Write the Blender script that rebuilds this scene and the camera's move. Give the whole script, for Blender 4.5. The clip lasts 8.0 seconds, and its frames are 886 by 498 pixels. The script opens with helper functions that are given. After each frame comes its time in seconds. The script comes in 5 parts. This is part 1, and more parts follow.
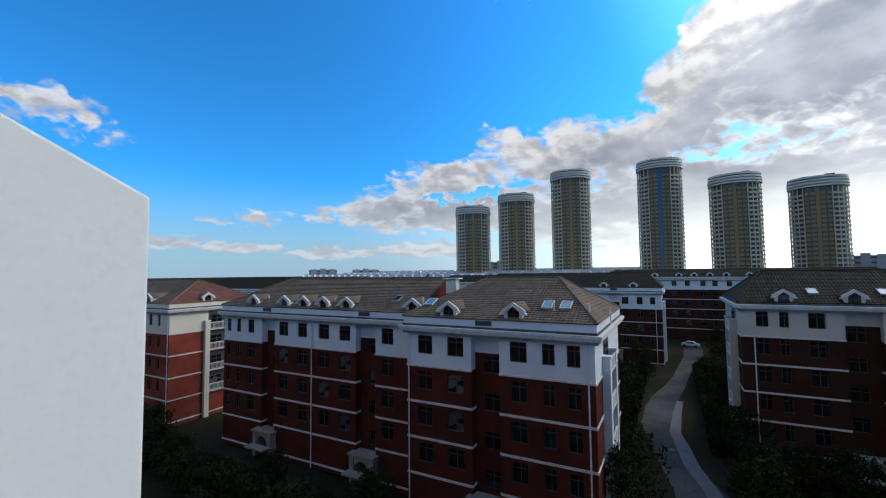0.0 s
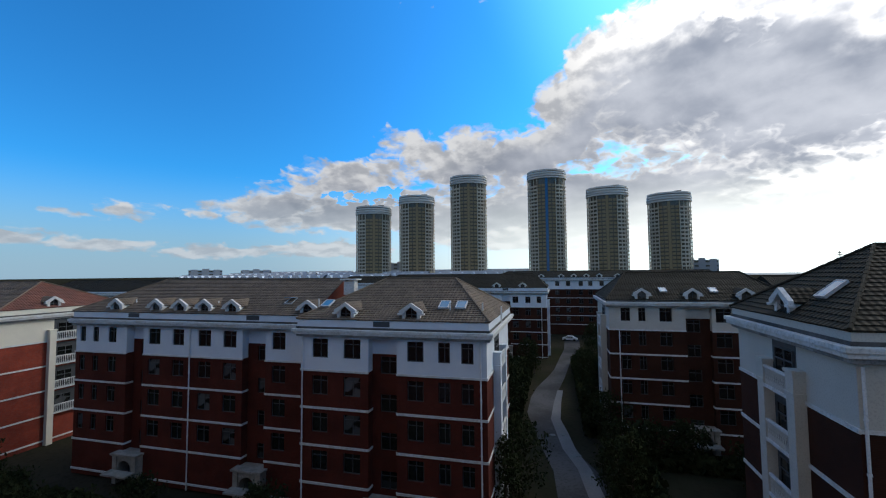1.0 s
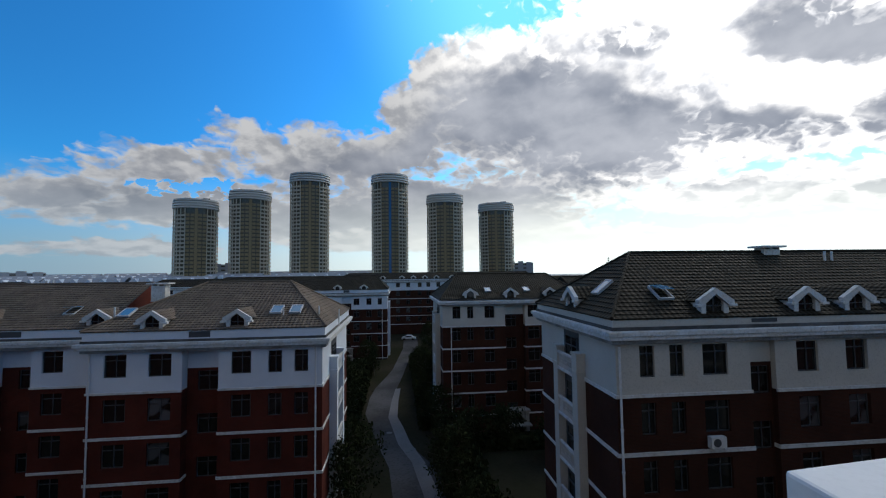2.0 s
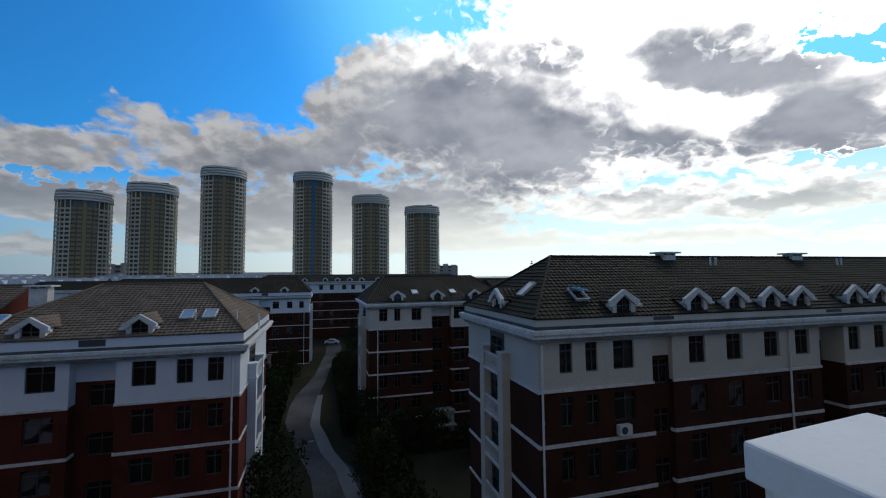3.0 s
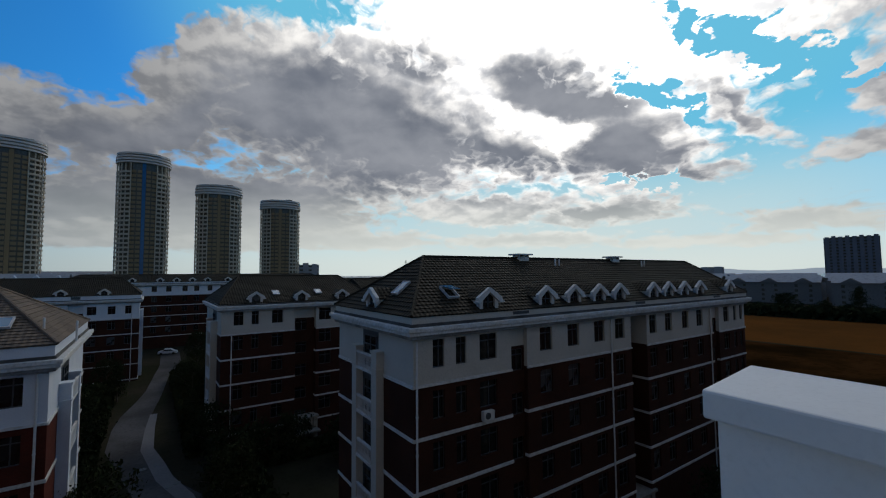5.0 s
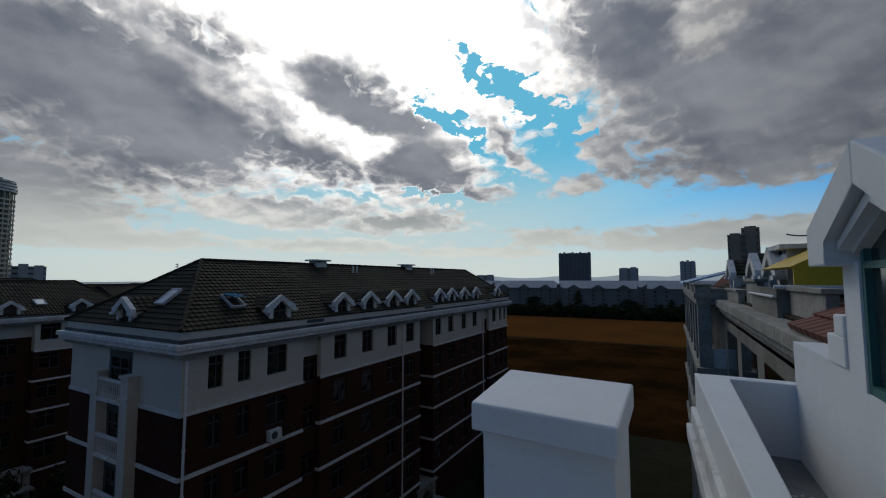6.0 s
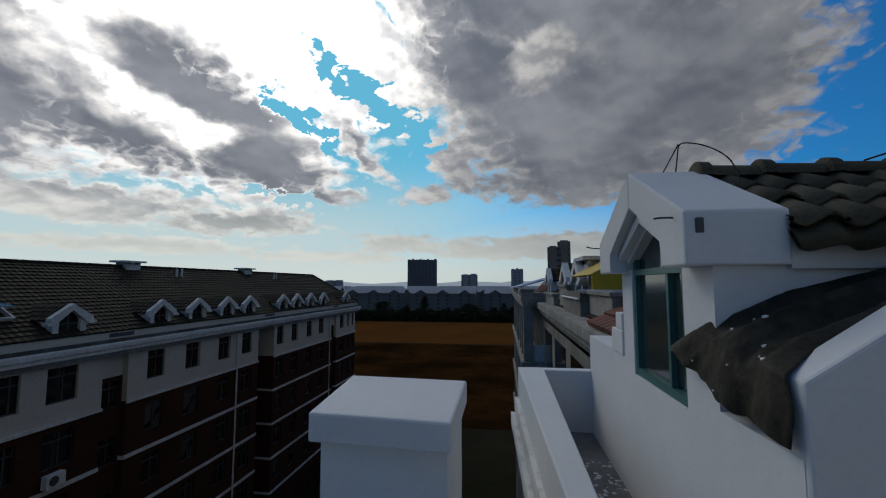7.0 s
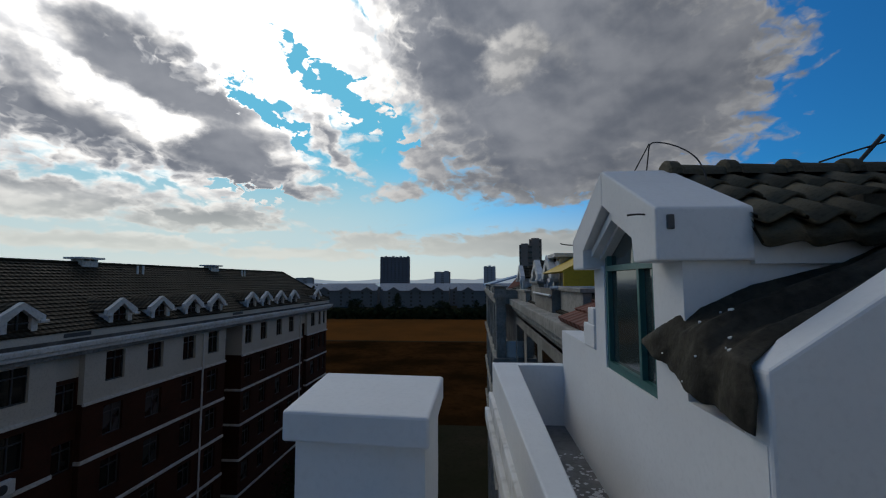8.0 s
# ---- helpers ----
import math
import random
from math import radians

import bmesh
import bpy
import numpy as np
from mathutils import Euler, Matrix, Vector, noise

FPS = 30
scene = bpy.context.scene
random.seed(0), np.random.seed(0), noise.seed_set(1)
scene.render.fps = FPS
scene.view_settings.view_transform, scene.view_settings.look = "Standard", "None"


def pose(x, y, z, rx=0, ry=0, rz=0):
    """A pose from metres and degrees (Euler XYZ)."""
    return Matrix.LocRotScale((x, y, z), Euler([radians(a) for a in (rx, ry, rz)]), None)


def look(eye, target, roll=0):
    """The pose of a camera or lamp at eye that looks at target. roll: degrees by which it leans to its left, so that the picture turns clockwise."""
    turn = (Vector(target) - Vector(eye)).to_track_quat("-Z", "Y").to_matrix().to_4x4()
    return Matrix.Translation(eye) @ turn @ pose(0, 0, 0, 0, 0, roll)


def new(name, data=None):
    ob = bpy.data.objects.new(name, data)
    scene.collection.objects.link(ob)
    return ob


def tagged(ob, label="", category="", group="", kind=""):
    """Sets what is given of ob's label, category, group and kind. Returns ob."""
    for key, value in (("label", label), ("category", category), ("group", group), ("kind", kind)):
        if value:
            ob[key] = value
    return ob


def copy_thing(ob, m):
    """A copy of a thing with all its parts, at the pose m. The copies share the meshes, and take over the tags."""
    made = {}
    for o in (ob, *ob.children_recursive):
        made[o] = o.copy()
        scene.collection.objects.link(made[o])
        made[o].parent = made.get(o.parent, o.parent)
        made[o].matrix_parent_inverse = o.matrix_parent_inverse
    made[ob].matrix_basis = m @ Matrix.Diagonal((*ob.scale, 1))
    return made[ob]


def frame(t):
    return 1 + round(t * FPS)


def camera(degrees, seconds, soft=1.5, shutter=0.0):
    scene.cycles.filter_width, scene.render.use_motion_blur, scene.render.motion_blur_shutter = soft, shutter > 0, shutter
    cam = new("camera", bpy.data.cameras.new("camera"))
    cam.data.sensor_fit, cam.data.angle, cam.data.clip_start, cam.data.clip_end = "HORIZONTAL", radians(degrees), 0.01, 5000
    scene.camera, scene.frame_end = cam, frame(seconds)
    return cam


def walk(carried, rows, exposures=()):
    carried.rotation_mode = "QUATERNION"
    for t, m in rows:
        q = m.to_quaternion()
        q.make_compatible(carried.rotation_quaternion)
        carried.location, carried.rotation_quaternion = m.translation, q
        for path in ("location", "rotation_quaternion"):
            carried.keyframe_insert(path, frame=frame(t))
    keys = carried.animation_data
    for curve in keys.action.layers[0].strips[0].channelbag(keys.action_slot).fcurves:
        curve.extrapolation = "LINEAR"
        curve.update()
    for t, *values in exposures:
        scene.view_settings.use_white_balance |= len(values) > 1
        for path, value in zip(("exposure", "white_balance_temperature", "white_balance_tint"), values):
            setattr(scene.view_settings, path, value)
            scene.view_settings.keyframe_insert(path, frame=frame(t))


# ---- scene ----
cam = camera(93.0, 8.0, soft=1.15)
PATH = [
    (0, (0.293, -0.150, 19.587), (-0.655, 1.608, 19.702), -0.60),
    (0.5, (0.350, -0.139, 19.590), (-0.459, 1.686, 19.704), -0.50),
    (1, (0.441, -0.225, 19.582), (-0.070, 1.705, 19.697), -0.50),
    (1.5, (0.640, -0.307, 19.575), (0.499, 1.685, 19.689), -0.80),
    (2, (0.796, -0.375, 19.608), (1.015, 1.610, 19.724), -0.70),
    (2.2, (0.786, -0.392, 19.616), (1.111, 1.578, 19.731), -0.60),
    (3.5, (0.194, -0.359, 19.598), (0.856, 1.524, 19.725), -0.50),
    (4, (-0.030, -0.383, 19.611), (0.756, 1.452, 19.728), -0.40),
    (4.2, (-0.095, -0.333, 19.595), (0.746, 1.478, 19.707), -0.40),
    (5.3, (-0.326, -0.051, 19.564), (0.992, 1.449, 19.678), -0.30),
    (5.5, (-0.193, 0.011, 19.578), (1.259, 1.383, 19.688), -0.10),
    (6, (-0.013, -0.043, 19.602), (1.746, 0.900, 19.744), -0.10),
    (6.5, (0.006, -0.071, 19.611), (1.923, 0.474, 19.772), -0.10),
    (7, (0.008, -0.067, 19.594), (1.981, 0.210, 19.761), 0.00),
    (7.5, (0.020, -0.055, 19.582), (2.005, 0.124, 19.744), 0.00),
    (8, (0.015, -0.041, 19.584), (2.004, 0.109, 19.738), -0.10),
]
walk(cam, [(t, look(eye, target, roll)) for t, eye, target, roll in PATH],
     [(0, -0.2), (1.0, -0.35), (1.5, -0.5), (2.2, -0.72), (3.5, -1.0), (4.2, -1.2), (5.5, -1.55), (6.5, -1.6), (8.0, -1.5)])

# ---- light ----
SUN_AZ, SUN_EL = radians(50), radians(37)
sun_dir = Vector((math.sin(SUN_AZ) * math.cos(SUN_EL), math.cos(SUN_AZ) * math.cos(SUN_EL), math.sin(SUN_EL)))
sun = new("sun", bpy.data.lights.new("sun", "SUN"))
sun.data.energy, sun.data.angle, sun.data.color = 0.5, radians(10), (1.0, 0.93, 0.82)
sun.matrix_world = look((0, 0, 60), Vector((0, 0, 60)) - sun_dir)


class Nodes:
    """Short ways to write shader arithmetic."""

    def __init__(self, tree):
        self.t = tree

    def n(self, kind, **props):
        node = self.t.nodes.new(kind)
        for k, v in props.items():
            if k == "operation":
                node.operation = v
            elif k == "blend_type":
                node.blend_type = v
            elif k == "data_type":
                node.data_type = v
            elif k == "sky_type":
                node.sky_type = v
        return node

    def put(self, socket, value):
        if isinstance(value, bpy.types.NodeSocket):
            self.t.links.new(value, socket)
        elif isinstance(value, (tuple, list)) and len(value) == 3 and socket.type == "RGBA":
            socket.default_value = (*value, 1)
        else:
            socket.default_value = value

    def m(self, op, a, b=0.0, c=0.0):
        node = self.n("ShaderNodeMath", operation=op)
        for s, v in zip(node.inputs, (a, b, c)):
            self.put(s, v)
        return node.outputs[0]

    def add(self, *v):
        r = v[0]
        for w in v[1:]:
            r = self.m("ADD", r, w)
        return r

    def mul(self, a, b):
        return self.m("MULTIPLY", a, b)

    def smooth(self, v, a, b, lo=0.0, hi=1.0):
        node = self.n("ShaderNodeMapRange")
        node.interpolation_type = "SMOOTHSTEP"
        for s, w in zip(node.inputs, (v, a, b, lo, hi)):
            self.put(s, w)
        return node.outputs[0]

    def mix(self, f, a, b, kind="MIX"):
        node = self.n("ShaderNodeMixRGB", blend_type=kind)
        for s, w in zip(node.inputs, (f, a, b)):
            self.put(s, w)
        return node.outputs[0]

    def vec(self, x, y, z=0.0):
        node = self.n("ShaderNodeCombineXYZ")
        for s, w in zip(node.inputs, (x, y, z)):
            self.put(s, w)
        return node.outputs[0]

    def noise(self, v, scale, detail=5.0, rough=0.55, distort=0.0):
        node = self.n("ShaderNodeTexNoise")
        self.put(node.inputs["Vector"], v)
        for k, w in (("Scale", scale), ("Detail", detail), ("Roughness", rough), ("Distortion", distort)):
            self.put(node.inputs[k], w)
        return node.outputs[0]


world = bpy.data.worlds.new("sky")
scene.world = world
world.use_nodes = True
world.node_tree.nodes.clear()
W = Nodes(world.node_tree)
nishita = W.n("ShaderNodeTexSky", sky_type="NISHITA")
nishita.sun_disc = False
nishita.sun_elevation, nishita.sun_rotation = SUN_EL, SUN_AZ
nishita.air_density, nishita.dust_density, nishita.ozone_density = 1.0, 0.6, 2.0
coord = W.n("ShaderNodeTexCoord").outputs["Generated"]
split = W.n("ShaderNodeSeparateXYZ")
W.put(split.inputs[0], coord)
DX, DY, DZ = split.outputs
azim = W.mul(W.m("ARCTAN2", DX, DY), 180 / math.pi)
elev = W.mul(W.m("ARCSINE", DZ), 180 / math.pi)
# clouds are laid out over the sky's two angles, in degrees; the billows close up towards the horizon
squeeze = W.m("POWER", W.m("MAXIMUM", W.add(elev, 3.0), 0.4), 0.62)
spot = W.vec(W.mul(azim, 0.12), W.mul(squeeze, 0.95), 0.0)
spot_up = W.vec(W.add(W.mul(azim, 0.12), 0.05), W.add(W.mul(squeeze, 0.95), 0.16), 0.0)
rise = W.smooth(elev, 0.0, 16.0, 0.22, 1.0)


def drift(scale, detail, rough, across, upward):
    """How far a noise pushes the clouds' outlines sideways and up, in degrees."""
    node = W.n("ShaderNodeTexNoise")
    W.put(node.inputs["Vector"], spot)
    for k, v in (("Scale", scale), ("Detail", detail), ("Roughness", rough)):
        node.inputs[k].default_value = v
    s = W.n("ShaderNodeSeparateColor")
    W.put(s.inputs[0], node.outputs["Color"])
    return W.mul(W.add(s.outputs[0], -0.5), across), W.mul(W.mul(W.add(s.outputs[1], -0.5), upward), rise)


big_a, big_e = drift(0.9, 2.0, 0.5, 7.0, 5.0)
mid_a, mid_e = drift(3.0, 4.0, 0.5, 4.2, 3.6)
warp_a, warp_e = W.add(azim, big_a, mid_a), W.add(elev, big_e, mid_e)
soft_a, soft_e = W.add(azim, big_a, W.mul(mid_a, 0.6)), W.add(elev, big_e, W.mul(mid_e, 0.6))


def billow(scale):
    """Rounded heads, as cumulus has them: high in the middle of each, low between."""
    node = W.n("ShaderNodeTexVoronoi")
    node.feature = "SMOOTH_F1"
    W.put(node.inputs["Vector"], W.vec(W.mul(warp_a, 0.12), W.mul(W.add(squeeze, W.mul(mid_e, 0.12)), 0.95), 0.0))
    node.inputs["Scale"].default_value = scale
    node.inputs["Smoothness"].default_value = 0.5
    node.inputs["Detail"].default_value = 2.0
    return node.outputs["Distance"]


heads = W.mul(W.add(billow(4.2), -0.62), W.mul(rise, -2.0))
puffs = W.noise(spot, 0.8, 3.0, 0.4, 0.2)
fine = W.noise(spot, 4.5, 6.0, 0.6, 0.1)
relief = W.add(W.noise(spot, 2.2, 4.0, 0.5, 0.2), W.mul(W.noise(spot_up, 2.2, 4.0, 0.5, 0.2), -1.0))


def bank(az, el, wide, high, lean=0.0, soft=False):
    """One cloud bank: an oval of the sky; degrees inside its drifting rim (below zero outside)."""
    a, e = (soft_a, soft_e) if soft else (warp_a, warp_e)
    c, q = math.cos(radians(lean)), math.sin(radians(lean))
    u = W.m("MULTIPLY_ADD", a, c / wide, -(az * c + el * q) / wide)
    v = W.m("MULTIPLY_ADD", e, c / high, -(el * c - az * q) / high)
    if lean:
        u, v = W.m("MULTIPLY_ADD", e, q / wide, u), W.m("MULTIPLY_ADD", a, -q / high, v)
    r = W.m("SQRT", W.m("MULTIPLY_ADD", v, v, W.mul(u, u)))
    k = min(high, 5.0)
    return W.m("MULTIPLY_ADD", r, -k, k)


def most(*v):
    r = v[0]
    for w in v[1:]:
        r = W.m("MAXIMUM", r, w)
    return r


def dark(*v):
    return bank(*v, *([0.0] if len(v) == 4 else []), soft=True)


# the long band from the far left up to the sun
cover = most(
    bank(-27, 12.3, 10, 1.9, 12), bank(-18.5, 16.2, 4, 2.2), bank(-12, 15.2, 9, 3.2, 6), bank(-36, 8.8, 8, 1.8, 4), bank(-24, 8.6, 14, 2.8, 6),
    bank(-3, 15.5, 9, 4.2, 15), bank(3, 19.5, 6.5, 5.2, 50), bank(7, 25, 5.5, 4.2, 20), bank(15, 22, 12, 8.5, 15), bank(28, 20, 18, 11.5), bank(14, 28.5, 6, 2.2), bank(25, 28.6, 9, 3.2, 8),
    bank(46, 33, 22, 15), bank(46, 20, 15, 9, -5), bank(58, 17, 10, 7.5, -25), bank(66, 30, 16, 9, -30), bank(70, 18.5, 6, 2.2, -40), bank(66, 12.3, 5, 1.8, -8), bank(42, 8.5, 14, 2.4), bank(20, 62, 70, 24))
# the great cloud beyond the dormer, the puffs and the low strata
cover = most(cover,
    bank(102, 21, 20, 10), bank(90, 27, 17, 9, -24), bank(113, 24, 14, 12, 8), bank(103, 13.8, 18, 3.6), bank(98, 36, 28, 16), bank(79.5, 12.4, 3.4, 1.7, 8), bank(84, 16.5, 5, 3, -40),
    bank(55, 7.5, 12, 1.7), bank(76, 5.4, 7, 1.3), bank(46, 4.3, 12, 1.0), bank(24, 4.6, 12, 1.5), bank(96, 5.0, 18, 1.6), bank(66, 3.6, 10, 0.8), bank(2, 7, 24, 4.2), bank(8, 10.5, 20, 3.2),
    # last bank: unseen western cloud, added so the light from there is less blue
    bank(-74, 17.2, 6, 1.3, -18), bank(-52.2, 7.4, 2.3, 1.0), bank(-56.4, 6.5, 1.4, 0.4), bank(-55, 3.4, 5, 0.7), bank(-42.5, 2.9, 6.5, 0.8), bank(-62, 3.8, 3.4, 0.9), bank(-30, 3.2, 8, 0.9), bank(-44.5, 7.8, 2.6, 0.5), bank(-108, 14, 28, 11))
holes = most(bank(66.5, 27, 4.2, 1.7, -38), bank(73, 23.2, 5.2, 2.0, -40), bank(78, 20, 3, 1.3, -30), bank(60.4, 22, 2.2, 1.2, -30), bank(64.5, 19.4, 2.4, 1.2, -30), bank(62.5, 10.6, 3.2, 1.0), bank(-24, 10.3, 3.2, 0.6))
# unseen cloud at the viewer's back, added to grey the ambient light
behind = W.m("MULTIPLY_ADD", W.mul(W.mul(W.smooth(DY, 0.0, -0.5), W.smooth(DX, 0.6, 0.3)), W.smooth(elev, 4.0, 22.0)), 9.0, -6.0)
density = W.add(most(cover, behind), heads, W.mul(rise, 0.7))
density = W.m("SUBTRACT", density, W.mul(W.m("MAXIMUM", W.add(holes, W.mul(heads, -1.1), W.mul(W.add(fine, -0.5), -3.0)), 0.0), 4.0))
cloud = W.smooth(density, W.mul(rise, -0.5), W.mul(rise, 1.1))
# thick bodies that the sun does not reach
thick = most(
    dark(23, 16.0, 19, 7.2), dark(9, 16.5, 11, 5.4, 22), dark(16, 20.5, 12, 6.5, 20), dark(38, 14.2, 16, 4.8, -4), dark(48, 13.4, 9, 3.0), dark(24, 21.5, 9, 3.6), dark(-4, 12.4, 17, 3.6, 6), dark(-26, 9.6, 14, 2.6, 6),
    dark(50, 23.2, 9.5, 3.6, -18), dark(59.5, 14.4, 8, 3.6, -22), dark(66, 11.8, 4.5, 1.6, -5), dark(31.5, 27.3, 4.6, 2.4, -15), dark(70, 18.2, 3, 1.0, -40),
    dark(55, 7.3, 11, 1.5), dark(76, 5.2, 5, 0.8), dark(46, 4.2, 9, 0.5), dark(96, 4.8, 12, 0.6), dark(24, 4.2, 9, 0.6), dark(0, 9.0, 24, 3.6),
    dark(103, 20, 18, 8.5), dark(98, 13.6, 12, 2.6), dark(113, 24, 12, 10, 8), dark(87, 28, 9, 5, -28), dark(98, 38, 20, 9), dark(-74, 16.2, 5, 0.7, -18), dark(-56.4, 6.5, 1.4, 0.4), dark(20, 74, 60, 20), dark(-108, 14, 28, 11))
bright = most(dark(95.5, 28.6, 5.5, 3.6, 40), dark(52, 17.8, 2.6, 1.5), dark(44.5, 20.4, 3.6, 1.0, -20), dark(-4.6, 5.4, 3.2, 1.1))
thick = W.m("SUBTRACT", most(thick, behind), W.mul(W.m("MAXIMUM", W.add(bright, W.mul(W.add(fine, -0.5), 2.0), 0.6), 0.0), 1.9))
inner = W.smooth(W.add(thick, W.mul(W.add(W.mul(W.add(puffs, -0.5), 3.2), W.mul(W.add(fine, -0.5), 0.9), W.mul(relief, -1.2), 1.0), rise)), W.mul(rise, -1.7), W.mul(rise, 2.4))
inner = W.mul(inner, W.smooth(density, W.mul(rise, 0.1), W.mul(rise, 2.4)))
around = W.m("ARCCOSINE", W.add(W.mul(DX, sun_dir.x), W.mul(DY, sun_dir.y), W.mul(DZ, sun_dir.z)))
glow = W.m("POWER", W.smooth(around, 0.92, 0.08), 1.5)
lit = W.mix(glow, (0.80, 0.81, 0.83), (6.0, 5.8, 5.5))
lit = W.mix(1.0, lit, W.mix(W.smooth(W.add(relief, W.mul(W.add(fine, -0.5), 0.3)), -0.16, 0.14), (0.66, 0.68, 0.72), (1.1, 1.1, 1.1)), "MULTIPLY")
shade = W.mix(W.smooth(W.add(puffs, W.mul(W.add(fine, -0.5), 0.08), W.mul(relief, 0.36)), 0.22, 0.76), (0.27, 0.305, 0.38), (0.54, 0.57, 0.64))
warmth = W.smooth(around, 1.2, 0.45, 1.0, 1.5)
shade = W.mix(1.0, shade, W.vec(warmth, warmth, warmth), "MULTIPLY")
body = W.mix(inner, lit, shade)
# clear sky: deep blue above, cyan towards the veiled sun, pale and warmer along the horizon
low = W.m("MAXIMUM", W.smooth(elev, 13.0, 0.5), W.mul(W.smooth(elev, 18.0, 3.0), W.mul(W.smooth(around, 1.05, 0.5), 0.9)))
near_blue = W.smooth(around, 1.5, 0.45, 1.0, 1.6)
blue = W.mix(1.0, nishita.outputs[0], (0.027, 0.146, 0.245), "MULTIPLY")
blue = W.mix(1.0, blue, W.vec(near_blue, near_blue, near_blue), "MULTIPLY")
blue = W.mix(W.smooth(around, 0.86, 0.5, 0.0, 0.95), blue, (0.38, 1.4, 1.95))
blue = W.mix(W.mul(W.smooth(elev, 20.0, 8.0), W.smooth(around, 1.1, 0.6, 0.0, 0.8)), blue, (0.45, 1.5, 2.0))
haze = W.mix(W.smooth(around, 1.6, 0.65), (0.42, 0.60, 0.76), (1.95, 2.05, 1.92))
blue = W.mix(W.mul(low, 0.9), blue, haze)
sky = W.mix(cloud, blue, W.mix(W.mul(W.smooth(elev, 13.0, 1.0), W.smooth(around, 1.3, 0.6, 0.45, 0.92)), body, haze))
back = W.n("ShaderNodeBackground")
W.put(back.inputs[0], sky)
back.inputs[1].default_value = 1.0
W.t.links.new(back.outputs[0], W.n("ShaderNodeOutputWorld").inputs[0])


# ---- materials ----
def surface(name, colour, rough=0.7, metal=0.0, vary=0.25, scale=6.0, stain=0.6, bump=0.15, bump_scale=40.0, random_tint=0.0, second=None, spec=0.5):
    """A plain painted, plastered or earthen surface: fine grain, large stains and a fine relief."""
    mat = bpy.data.materials.new(name)
    mat.use_nodes = True
    N = Nodes(mat.node_tree)
    p = mat.node_tree.nodes["Principled BSDF"]
    pos = N.n("ShaderNodeTexCoord").outputs["Object"]
    grain = N.noise(pos, scale * 6, 4)
    blot = N.noise(pos, stain, 5, 0.6)
    dark = tuple(c * (1 - vary) for c in colour)
    other = second or tuple(min(1, c * (1 + 0.5 * vary)) for c in colour)
    col = N.mix(N.smooth(blot, 0.32, 0.68), other, colour)
    col = N.mix(N.mul(N.smooth(grain, 0.45, 0.75), 0.6), col, dark)
    if random_tint:
        rnd = N.n("ShaderNodeObjectInfo").outputs["Random"]
        col = N.mix(1.0, col, N.mix(rnd, tuple([1 - random_tint] * 3), tuple([1 + random_tint] * 3)), "MULTIPLY")
    N.put(p.inputs["Base Color"], col)
    N.put(p.inputs["Roughness"], N.smooth(blot, 0.2, 0.8, max(0.02, rough - 0.1), min(1, rough + 0.1)))
    p.inputs["Metallic"].default_value = metal
    p.inputs["Specular IOR Level"].default_value = spec
    if bump:
        b = N.n("ShaderNodeBump")
        b.inputs["Strength"].default_value = bump
        b.inputs["Distance"].default_value = 0.01
        N.put(b.inputs["Height"], N.noise(pos, bump_scale, 4))
        N.put(p.inputs["Normal"], b.outputs[0])
    return mat


def brickwork(name, one, two, mortar):
    mat = bpy.data.materials.new(name)
    mat.use_nodes = True
    N = Nodes(mat.node_tree)
    p = mat.node_tree.nodes["Principled BSDF"]
    pos = N.n("ShaderNodeTexCoord").outputs["Object"]
    s = N.n("ShaderNodeSeparateXYZ")
    N.put(s.inputs[0], pos)
    flat = N.vec(N.add(s.outputs[0], s.outputs[1]), s.outputs[2])
    br = N.n("ShaderNodeTexBrick")
    N.put(br.inputs["Vector"], flat)
    for k, v in (("Color1", one), ("Color2", two), ("Mortar", mortar), ("Scale", 1.0), ("Mortar Size", 0.006), ("Brick Width", 0.24), ("Row Height", 0.065)):
        N.put(br.inputs[k], v)
    big = N.noise(pos, 0.35, 5, 0.6)
    col = N.mix(1.0, br.outputs[0], N.mix(N.smooth(big, 0.3, 0.7), (0.72, 0.72, 0.74), (1.12, 1.08, 1.05)), "MULTIPLY")
    N.put(p.inputs["Base Color"], col)
    p.inputs["Roughness"].default_value = 0.85
    p.inputs["Specular IOR Level"].default_value = 0.12
    b = N.n("ShaderNodeBump")
    b.inputs["Strength"].default_value, b.inputs["Distance"].default_value = 0.4, 0.01
    b.invert = True
    N.put(b.inputs["Height"], br.outputs["Fac"])
    N.put(p.inputs["Normal"], b.outputs[0])
    return mat


